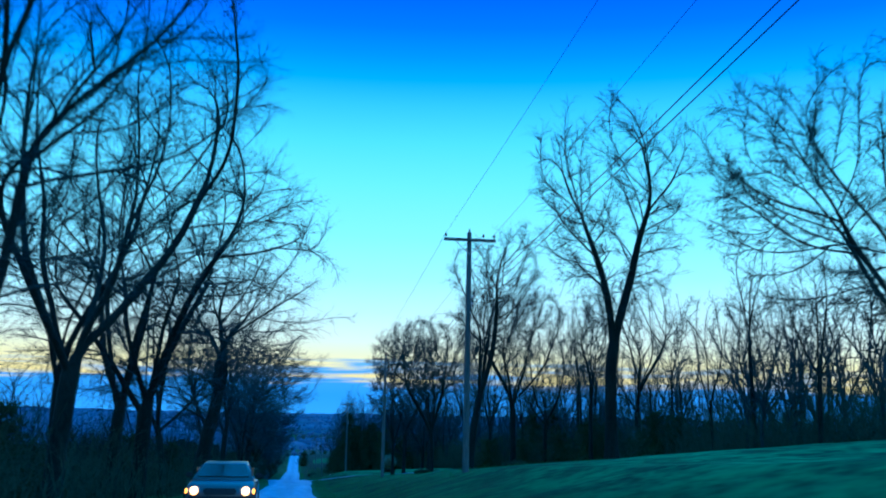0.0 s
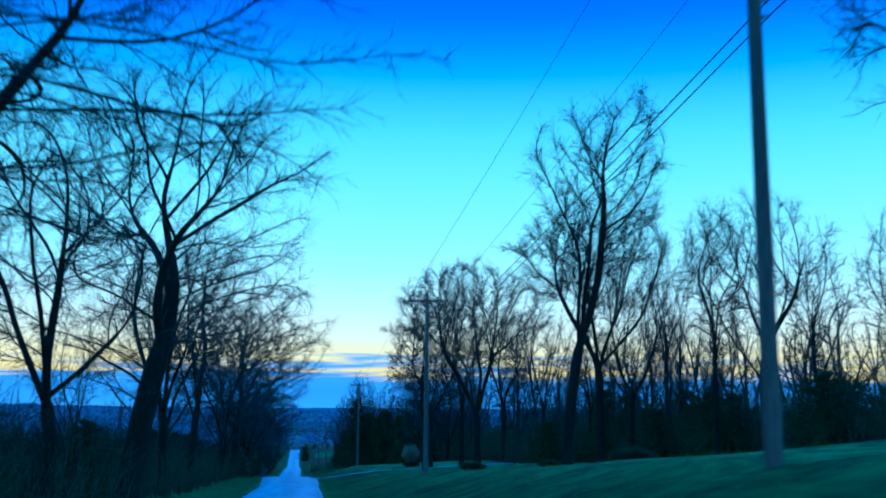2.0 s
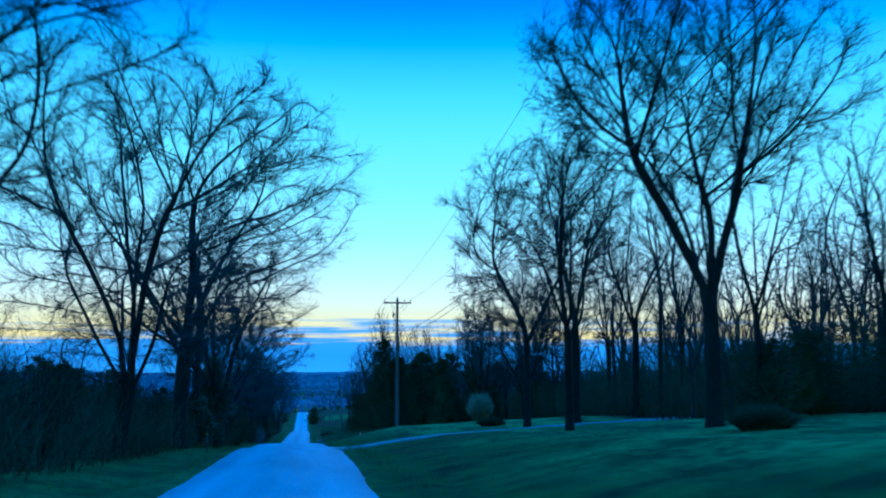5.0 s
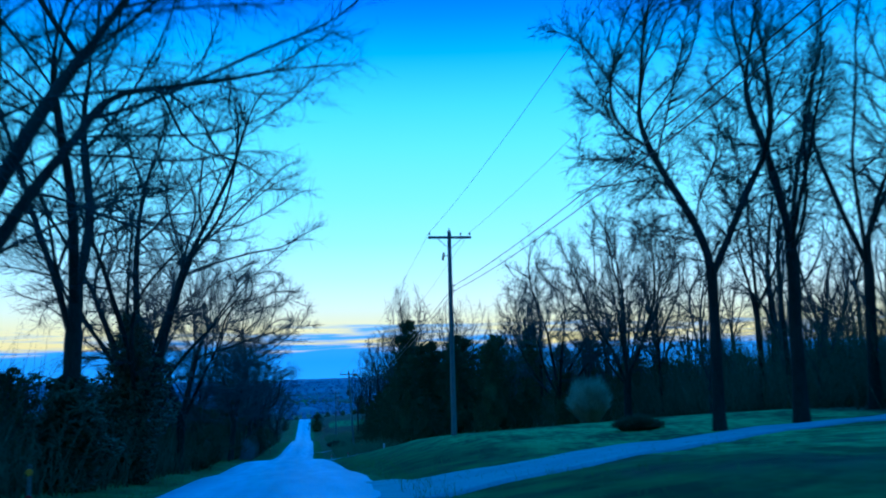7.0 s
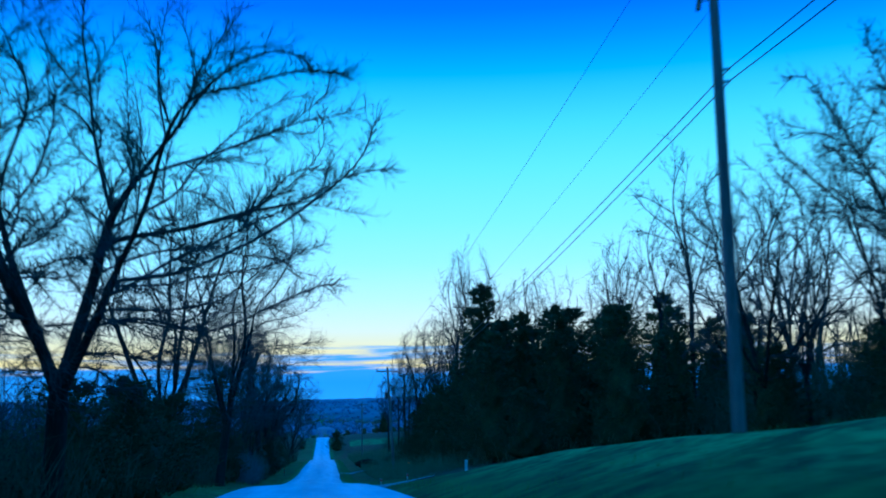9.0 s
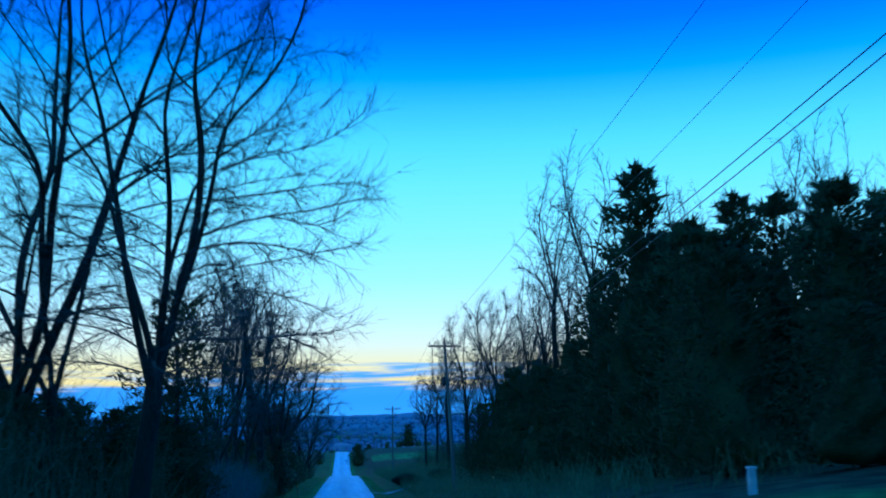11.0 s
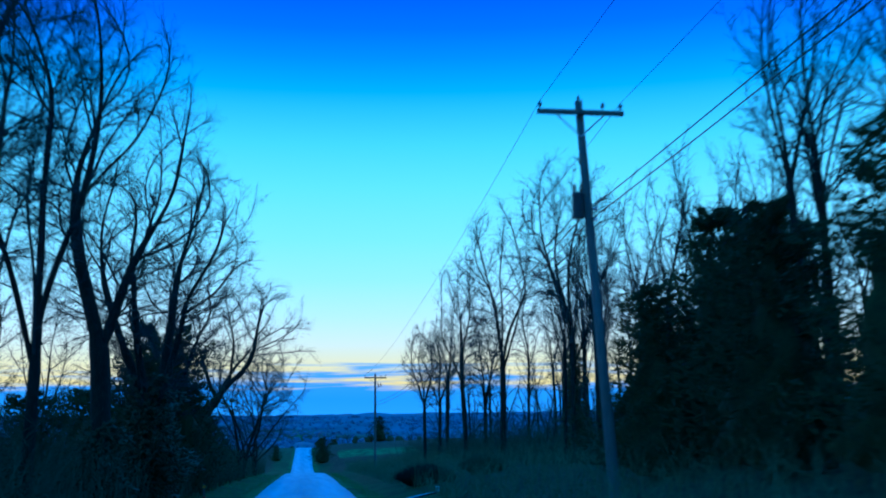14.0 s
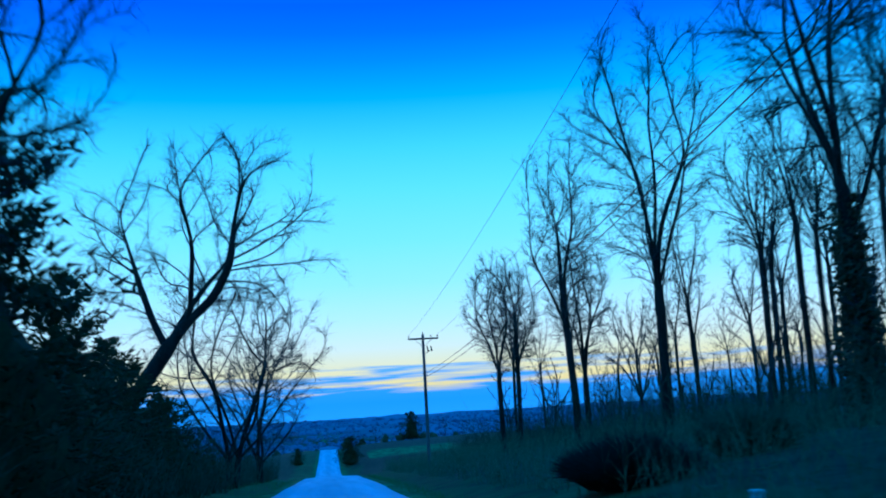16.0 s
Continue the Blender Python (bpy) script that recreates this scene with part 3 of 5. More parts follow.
# the trees along the road, each of its own shape: x, y, height, fork, limbs, angle, lean x, lean y, trunk radius, stems, crown radius, crown offset
ROADSIDE = [
    (15.3, 50.6, 17.5, 0.30, 2, 13, 0.0, 0.0, 0.30, 1, 4.6, 0, "tall bare forked tree at the back of the lawn", dict(seed=913, aims=480, low=1.1, twigs=(4, 3), face=0.0)),
    (13.3, 78.9, 18.5, 0.30, 4, 18, 0.10, 0.0, 0.27, 1, 4.0, 2.2, "tall bare crooked tree beside the lawn", dict(seed=924, low=1.3)),
    (14.8, 111.1, 15.9, 0.30, 5, 18, -0.02, 0.0, 0.28, 1, 5.4, -0.7, "bare twin-limbed tree with a high dense rounded crown", dict(low=1.6, belly=0.35, shoulder=0.36, aims=1250, twigs=(5, 4), twig=0.014)),
    (11.4, 117.5, 12.3, 0.32, 4, 20, 0.0, 0.0, 0.16, 1, 2.5, 0, "small bare tree with an upright oval crown", dict(twig=0.012, aims=420, twigs=(5, 4))),
    (25.5, 40.0, 15.8, 0.20, 9, 46, -0.03, 0.0, 0.32, 1, 8.8, -0.8, "spreading bare tree on the lawn with low limbs", dict(aims=820, shoulder=0.4, twigs=(5, 3))),
    (20.4, 96.3, 17.5, 0.36, 6, 32, 0.0, 0.0, 0.28, 1, 5.0, 0, "tall bare tree with a broad crown behind the lawn", dict(low=1.5, belly=0.4, aims=1000, twigs=(5, 4), twig=0.014)),
    (34.0, 100.4, 19.0, 0.38, 7, 34, 0.0, 0.0, 0.30, 1, 5.5, 0, "tall bare tree with a broad crown behind the lawn", dict(low=1.3, belly=0.4)),
    (44.0, 94.0, 17.0, 0.34, 6, 40, 0.0, 0.0, 0.28, 1, 4.8, 0, "bare tree at the edge of the woods behind the lawn"),
    (26.0, 106.5, 14.5, 0.36, 7, 42, 0.0, 0.0, 0.22, 1, 4, 0, "bare tree at the edge of the woods behind the lawn"),
    (26.5, 91.7, 16.0, 0.45, 4, 18, 0.0, 0.0, 0.18, 1, 2.6, 0, "slender bare tree at the edge of the woods behind the lawn"),
    (15.5, 143.4, 18.5, 0.32, 2, 17, 0.0, 0.0, 0.21, 1, 4.9, -0.2, "tall bare forked tree beside the gravel driveway", dict(face=3.14, aims=820, twigs=(5, 4), belly=0.5)),
    (19.1, 144.4, 18.5, 0.36, 4, 16, 0.0, 0.0, 0.26, 1, 3.2, 0, "tall straight bare tree beside the gravel driveway"),
    (24.8, 149.0, 18.0, 0.38, 4, 16, 0.0, 0.0, 0.24, 1, 3.2, 0, "tall straight bare tree behind the lawn"),
    (29.0, 150.5, 18.0, 0.38, 4, 18, 0.0, 0.0, 0.24, 1, 3.5, 0, "tall straight bare tree behind the lawn"),
    (21.9, 173.1, 14.0, 0.20, 7, 32, 0.0, 0.0, 0.26, 1, 4.9, 0, "bare fan-shaped tree on the lawn", dict(aims=680, twigs=(5, 3))),
    (20.7, 185.5, 13.0, 0.18, 7, 32, 0.0, 0.0, 0.24, 2, 4.8, 0, "bare many-stemmed tree behind the lawn"),
    (-7.2, 24.0, 15.5, 0.16, 5, 28, 0.05, 0.0, 0.25, 2, 6, 1, "bare many-stemmed roadside tree leaning over the road", dict(aims=400)),
    (-6.6, 33.0, 16.0, 0.26, 5, 28, 0.05, 0.0, 0.27, 1, 6.2, 1.0, "bare roadside tree with ascending limbs", dict(belly=0.45, aims=400, low=1.0)),
    (-8.2, 40.0, 16.5, 0.30, 4, 24, 0.02, 0.0, 0.20, 1, 4.6, 0, "bare roadside tree with ascending limbs", dict(aims=280, low=1.1)),
    (-6.1, 46.1, 16.0, 0.24, 6, 32, 0.04, 0.0, 0.30, 1, 7.0, 1.3, "bare roadside tree with a dark straight trunk", dict(belly=0.4, aims=560)),
    (-7.4, 47.6, 14.0, 0.28, 4, 30, 0.02, 0.0, 0.26, 1, 4.6, -0.4, "bare roadside tree with arching limbs", dict(aims=340)),
    (-5.7, 69.3, 16.5, 0.40, 4, 26, 0.17, 0.0, 0.42, 1, 5.6, 0.6, "large bare roadside tree with thick twisting limbs", dict(seed=943, belly=0.4, aims=620, wobble=0.18, low=0.45)),
    (-7.3, 65.1, 13.5, 0.26, 4, 30, -0.12, 0.0, 0.22, 1, 4.0, -1.0, "bare roadside tree leaning away from the road"),
    (-6.2, 84.0, 15.0, 0.25, 4, 20, -0.02, 0.0, 0.22, 1, 3.4, 0, "slender bare roadside tree"),
    (-5.9, 95.6, 15.5, 0.28, 4, 22, 0.03, 0.0, 0.22, 1, 3.8, 0.3, "slender bare roadside tree"),
    (-7.9, 100.0, 15.5, 0.24, 4, 24, 0.03, 0.0, 0.20, 1, 3.8, 0, "bare roadside tree with a curving limb"),
    (-5.5, 113.0, 14.0, 0.16, 7, 34, 0.05, 0.0, 0.20, 2, 6.4, 1.6, "bare fan-shaped tree overhanging the road", dict(aims=720, twig=0.010, twigs=(5, 4))),
    (-5.0, 127.6, 17.5, 0.28, 6, 38, 0.05, 0.0, 0.36, 1, 7.4, 2.0, "large bare roadside tree with a thick dark trunk over the road", dict(belly=0.4, aims=640)),
    (-5.2, 137.2, 16.0, 0.30, 4, 22, 0.0, 0.0, 0.24, 1, 4, 0, "straight bare roadside tree"),
    (-5.0, 146.0, 14.5, 0.20, 7, 36, 0.06, 0.0, 0.26, 1, 5.2, 1.2, "bare roadside tree with limbs arching over the road"),
    (-5.2, 162.0, 10.8, 0.25, 6, 32, 0.03, 0.0, 0.22, 1, 5.4, 1.4, "bare roadside tree with a rounded crown", dict(aims=640, twig=0.010, twigs=(5, 4), belly=0.4)),
    (-4.9, 195.4, 17.0, 0.20, 6, 30, 0.10, 0.0, 0.22, 1, 4.9, 0.2, "large bare roadside tree with a broad crown", dict(aims=640, belly=0.16, low=0.75, tip=0.009)),
    (-7.7, 197.5, 17.5, 0.17, 9, 28, -0.02, 0.0, 0.36, 3, 5.4, 0, "large bare many-stemmed roadside tree with a broad crown", dict(aims=600)),
    (-6.4, 221.5, 12.5, 0.18, 5, 24, -0.02, 0.0, 0.16, 2, 3.8, 0, "bare many-stemmed roadside tree"),
    (-5.7, 228.0, 12.5, 0.18, 5, 22, 0.0, 0.0, 0.16, 2, 3.6, 0, "bare many-stemmed roadside tree"),
    (-6.6, 236.5, 15.5, 0.30, 4, 14, 0.0, 0.0, 0.15, 1, 2.8, 0, "tall straight bare roadside tree"),
    (-6.3, 241.8, 16.0, 0.30, 4, 14, 0.0, 0.0, 0.15, 1, 2.8, 0, "tall straight bare roadside tree"),
    (-8.4, 244.0, 15.5, 0.30, 4, 14, 0.0, 0.0, 0.14, 1, 3.0, 0, "tall straight bare roadside tree"),
    (-5.8, 248.4, 15.5, 0.32, 2, 15, 0.0, 0.0, 0.30, 1, 3.4, 0.3, "tall bare roadside tree with a forked trunk", dict(face=0.2, aims=420)),
    (-5.0, 252.8, 12.5, 0.26, 4, 26, -0.02, 0.0, 0.34, 1, 3.8, 0.3, "bare roadside tree with a forked trunk"),
    (-5.6, 263.2, 11.5, 0.30, 4, 24, 0.0, 0.0, 0.20, 1, 3.0, 0, "bare roadside tree with curving limbs"),
    (-8.2, 285.0, 13.4, 0.50, 4, 40, 0.58, 0.0, 0.29, 1, 4.8, 0.6, "bare tree leaning out towards the road", dict(aims=360, wobble=0.15, twigs=(4, 2))),
    (-4.4, 302.0, 12.0, 0.12, 9, 34, 0.03, 0.0, 0.22, 2, 5.0, 0.4, "bare fan-shaped roadside tree"),
    (-3.8, 320.0, 11.0, 0.12, 8, 34, 0.04, 0.0, 0.22, 2, 3.8, 0, "bare fan-shaped roadside tree"),
    (14.5, 287.5, 18.0, 0.40, 5, 18, 0.0, 0.0, 0.22, 1, 3.4, 0, "tall bare tree at the edge of the woods"),
    (16.3, 275.1, 18.0, 0.40, 5, 20, 0.0, 0.0, 0.22, 1, 4.0, 0, "tall bare tree at the edge of the woods"),
    (14.0, 300.5, 17.0, 0.38, 4, 17, 0.0, 0.0, 0.20, 1, 2.6, 0, "slender bare tree at the edge of the woods"),
    (18.2, 314.0, 14.0, 0.38, 4, 17, 0.0, 0.0, 0.20, 1, 2.6, 0, "slender bare tree at the edge of the woods"),
    (12.2, 313.2, 13.0, 0.42, 4, 16, 0.0, 0.0, 0.16, 1, 2.0, 0, "slender bare tree at the edge of the woods"),
    (14.1, 316.9, 13.5, 0.42, 4, 16, 0.0, 0.0, 0.16, 1, 2.0, 0, "slender bare tree at the edge of the woods"),
    (-5.7, 151.0, 13.5, 0.28, 5, 26, 0.04, 0.0, 0.17, 1, 3.6, 0.4, "slender bare roadside tree in the thicket"),
]
for i, (x, y, H, fk, nl, ang, lx, ly, r, st, cr, off, text, *more) in enumerate(ROADSIDE):
    traits = dict(aims=500 if cr > 3.5 else 340, twig=0.015 if x > 0 else 0.008, twigs=(5, 2) if x > 0 else (4, 3), stems=st, wide=cr, off=off)
    traits.update(*more)
    plant_tree(x, y, tree_meshes(traits.pop("seed", 100 + i), H * 1.03, fk, nl, ang, (lx, ly), r, **traits), text)

# woodland trees, a few shapes repeated
WOOD_TALL = [tree_meshes(300 + i, 16.0, 0.55, 5, 16, (0, 0), 0.13, 230, twig=0.022, twigs=(3, 1), sides=6, wide=2.1, low=0.8, belly=0.5, shoulder=0.5, step=0.75) for i in range(4)]
WOOD_FORK = [tree_meshes(320 + i, 15.0, 0.34, 4, 22, (0, 0), 0.16, 220, twig=0.022, twigs=(3, 1), sides=6, wide=3.2, step=0.75) for i in range(4)]
FAR_TREE = [tree_meshes(340 + i, 12.0, 0.26, 5, 24, (0, 0), 0.15, 70, twig=0.035, tip=0.03, twigs=(3, 0), sides=5, wide=3.0, step=0.8) for i in range(3)]


def scatter(rng, count, x_range, y_range, gap, keep=lambda x, y: True):
    """Spots at least gap apart inside the ranges, for which keep holds."""
    spots, tries = [], 0
    while len(spots) < count and tries < count * 40:
        tries += 1
        x, y = rng.uniform(*x_range), rng.uniform(*y_range)
        if keep(x, y) and all((x - a) ** 2 + (y - b) ** 2 > gap * gap for a, b in spots):
            spots.append((x, y))
    return spots


def wood(spots, shapes, rng, label, group, low=0.75, high=1.15):
    for x, y in spots:
        k = int(rng.integers(len(shapes)))
        place = Matrix.Translation((x, y, float(ground_z(x, y)))) @ Matrix.Rotation(rng.uniform(0, 6.28), 4, "Z") @ Matrix.Scale(rng.uniform(low, high), 4)
        e = thing("bare_tree", label, "tree", group=group)
        e.matrix_basis = place
        child("trunk", shapes[k][0], e)
        child("crown", shapes[k][1], e)


def copse(name, spots, shapes, rng, label, low, high):
    """Many small or far trees as one mass of stems and twigs."""
    twig_vt = []
    for x, y in spots:
        k = int(rng.integers(len(shapes)))
        a, s = rng.uniform(0, 6.28), rng.uniform(low, high)
        turn = np.array([[math.cos(a), math.sin(a), 0], [-math.sin(a), math.cos(a), 0], [0, 0, 1]]) * s
        for me in shapes[k]:
            v = np.empty(len(me.vertices) * 3, np.float32)
            me.vertices.foreach_get("co", v)
            f = np.empty(len(me.loops), np.int32)
            me.loops.foreach_get("vertex_index", f)
            twig_vt.append((v.reshape(-1, 3) @ turn + np.array([x, y, float(ground_z(x, y))]), f.reshape(-1, 3)))
    tagged(new(name, quick_mesh(name, *merged(twig_vt), TWIG)), label, "trees", kind="stuff")


woods_rng = np.random.default_rng(7)
lawn_edge = lambda y: np.interp(y, [-100, 60, 95, 130, 165, 190], [36, 33, 29, 24, 25, 22])
wood(scatter(woods_rng, 90, (20, 85), (55, 225), 3.0, lambda x, y: x > lawn_edge(y) and x < lawn_edge(y) + 26 + 0.1 * y), WOOD_TALL + WOOD_FORK, woods_rng,
     "bare woodland tree behind the lawn", "woods behind the lawn", 0.9, 1.25)
copse("saplings", scatter(woods_rng, 50, (22, 70), (50, 205), 2.4, lambda x, y: lawn_edge(y) - 1 < x < lawn_edge(y) + 16), FAR_TREE, woods_rng, "low bare saplings in the undergrowth behind the lawn", 0.45, 0.85)
copse("woods", scatter(woods_rng, 75, (22, 100), (50, 240), 3.0, lambda x, y: lawn_edge(y) + 3 < x < lawn_edge(y) + 34), FAR_TREE, woods_rng, "close-grown bare trees deep in the woods behind the lawn", 0.75, 1.2)
edge_rng = np.random.default_rng(17)
copse("woods", scatter(edge_rng, 26, (28, 66), (52, 105), 2.8, lambda x, y: lawn_edge(y) < x < lawn_edge(y) + 24), FAR_TREE, edge_rng, "close-grown bare trees along the upper edge of the lawn", 0.7, 1.05)
copse("saplings", scatter(woods_rng, 44, (15.5, 44), (258, 345), 2.2), FAR_TREE, woods_rng, "low bare saplings under the trees of the bank", 0.35, 0.7)
copse("saplings", scatter(woods_rng, 22, (-20, -8.5), (20, 330), 2.4), FAR_TREE, woods_rng, "low bare saplings in the roadside thicket", 0.3, 0.6)
BANK = [(13.5, 225.7), (16.0, 232.0), (12.6, 231.0), (14.8, 237.5), (19.5, 235.0), (17.0, 240.0), (17.5, 224.0), (21.0, 228.0), (24.5, 222.0), (28.0, 229.0)]
wood(BANK, WOOD_TALL, woods_rng, "tall slender bare woodland tree above a brushy bank", "woods on the bank", 1.0, 1.25)
BANK_MID = [(13.0, 236.0), (14.5, 242.0), (12.9, 240.5), (16.0, 245.0)]
wood(BANK_MID, WOOD_TALL, woods_rng, "slender bare woodland tree above a brushy bank", "woods on the bank", 0.85, 1.0)
BANK_LOW = [(12.8, 246.7), (15.5, 248.5), (14.6, 254.5), (13.4, 260.5), (16.2, 277.0), (13.8, 268.0), (15.2, 271.5), (17.4, 266.0)]
wood(BANK_LOW, WOOD_TALL, woods_rng, "slender bare woodland tree above a brushy bank", "woods on the bank", 0.66, 0.86)
wood(scatter(woods_rng, 17, (19, 42), (212, 272), 3.6), WOOD_TALL, woods_rng, "slender bare woodland tree above a brushy bank", "woods on the bank", 0.75, 1.05)
wood(scatter(woods_rng, 42, (16.5, 50), (266, 345), 3.0), WOOD_TALL, woods_rng, "slender bare woodland tree over brown undergrowth", "woods by the far bend", 0.8, 1.15)
wood(scatter(woods_rng, 12, (20, 46), (266, 304), 3.4), WOOD_TALL, woods_rng, "tall slender bare woodland tree over brown undergrowth", "woods by the far bend", 0.95, 1.2)
wood(scatter(woods_rng, 16, (-26, -11), (12, 330), 4.5), WOOD_FORK, woods_rng, "bare tree in the thicket along the road", "roadside thicket trees", 0.55, 0.95)
copse("distant_trees", scatter(woods_rng, 60, (-70, 130), (350, 800), 8, lambda x, y: abs(x - float(road_x(y))) > 7 and (x < 0 or x > 40 or y > 600)), FAR_TREE, woods_rng, "distant bare trees in the valley", 0.5, 0.9)


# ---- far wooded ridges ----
# far crowns: the blue haze of the air is put into the base colour
HAZED_WOOD = material("far_woods", (0.075, 0.115, 0.195), (0.105, 0.15, 0.245), 0.01, 0.95, 0.0, 0.3, 0.1)


def build_far_woods(label, count, y0, y1, low, high, seed, sides=6, mat=HAZED_WOOD, flat=1.0):
    """Ragged crowns of woods and bushes on the far slopes."""
    rng = np.random.default_rng(seed)
    y = rng.uniform(y0, y1, count)
    x = rng.uniform(-0.4, 0.55, count) * y
    n = len(x)
    s = rng.uniform(low, high, n)
    h = np.array([-1.0, 3.0, 7.0, 10.5, 12.0])
    w = np.array([6.5, 8.0, 6.5, 3.5, 0.3])
    P = np.zeros((n, 5, 3))
    P[:, :, 0] = x[:, None] + rng.normal(0, 1.2, (n, 5)) * s[:, None]
    P[:, :, 1] = y[:, None]
    P[:, :, 2] = ground_z(x, y)[:, None] + h * flat * s[:, None] * rng.uniform(0.7, 1.2, (n, 1))
    R = w * s[:, None] * rng.uniform(0.75, 1.25, (n, 5))
    tagged(new("far_woods", quick_mesh("far_woods", *tubes(P, R, sides, True), mat)), label, "woods", kind="stuff")


build_far_woods("distant bare woods over the far ridge, coloured with blue haze", 5600, 1350, 3000, 0.3, 0.62, 77, 4, flat=0.55)
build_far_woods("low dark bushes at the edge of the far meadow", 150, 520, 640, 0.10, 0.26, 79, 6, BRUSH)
build_far_woods("bushes and tree lines across the valley, coloured with blue haze", 420, 640, 1450, 0.25, 0.6, 78)


# ---- evergreens ----
def cedar_meshes(seed, H, wide, limbs=60, sprays=55, low=0.03, spike=0.75, small=1.0, inner=True):
    """A red-cedar: a short trunk, and limbs that each carry a ragged mass of small upswept sprays."""
    rng = np.random.default_rng(seed)
    h = low + (0.97 - low) * np.linspace(0, 1, limbs) ** 1.15 + rng.normal(0, 0.012, limbs)
    th = np.arange(limbs) * 2.4 + rng.normal(0, 0.35, limbs)
    reach = wide * np.clip(1.02 - h, 0.05, 1) ** spike * rng.uniform(0.62, 1.15, limbs)
    k = np.repeat(np.arange(limbs), sprays)
    n = len(k)
    t = rng.uniform(0.15, 1.0, n)
    puff = (0.10 + 0.16 * reach[k]) * (1.15 - 0.6 * t)
    jit = rng.uniform(-1.35, 1.35, (n, 3)) * puff[:, None] * np.array([1, 1, 0.8])
    base = np.stack([reach[k] * t * np.cos(th[k]), reach[k] * t * np.sin(th[k]), h[k] * H + 0.35 * reach[k] * t], 1) + jit
    d = unit(np.stack([np.cos(th[k]), np.sin(th[k]), rng.uniform(0.2, 1.2, n)], 1) + rng.normal(0, 0.5, (n, 3)))
    L = rng.uniform(0.10, 0.32, n) * (0.6 + H / 20) * small
    P = np.stack([base - d * 0.08, base + d * L[:, None]], 1)
    R = np.stack([0.028 * small + 0.10 * L, 0.004 + 0 * L], 1)
    q = np.array([0.0, 0.5, 1.0])[None, :] * reach[:, None]
    limb = np.stack([q * np.cos(th)[:, None], q * np.sin(th)[:, None], h[:, None] * H + 0.35 * q], -1)
    # shaded inner foliage
    nn, m = 12, 11
    a, s = np.meshgrid(np.arange(m) * 2 * np.pi / m, np.linspace(0, 1, nn), indexing="xy")
    rr = 0.5 * wide * np.clip(1 - s, 0.02, 1) ** (spike + 0.2) * np.minimum(1, s * 6 + 0.5) * (1 + 0.25 * np.sin(a * 2 + s * 9 + seed) + 0.22 * np.sin(a * 5 - s * 17))
    core = np.stack([rr * np.cos(a), rr * np.sin(a), (low + s * (0.8 - low)) * H], -1).reshape(-1, 3)
    i = np.arange(nn * m).reshape(nn, m)
    j = np.roll(i, -1, axis=1)
    cq = np.stack([i[:-1], j[:-1], j[1:], i[:-1], j[1:], i[1:]], -1).reshape(-1, 3)
    s = np.linspace(0, 1, 6)
    T = np.stack([0.05 * np.sin(s * 5), 0.05 * np.cos(s * 4), s * H * 0.9 - 0.2], -1)[None]
    return quick_mesh("trunk", *tubes(T, (0.02 * H * (1 - s) + 0.02)[None], 8), BARK), quick_mesh("crown", *merged([tubes(P, R, 3, True), tubes(limb, np.tile([[0.04, 0.02, 0.006]], (limbs, 1)), 3, True)] + [(core, cq)] * inner), CEDAR)


CEDARS = [cedar_meshes(500, 9.0, 3.3, 72, 50, spike=0.62), cedar_meshes(501, 7.0, 3.0, 60, 74, spike=0.55, small=0.82), cedar_meshes(502, 10.0, 3.0, 72, 50, spike=0.68), cedar_meshes(503, 4.0, 2.3, 36, 60, spike=0.45, small=0.82), cedar_meshes(504, 8.0, 2.9, 34, 46, low=0.22, spike=0.45, inner=False)]
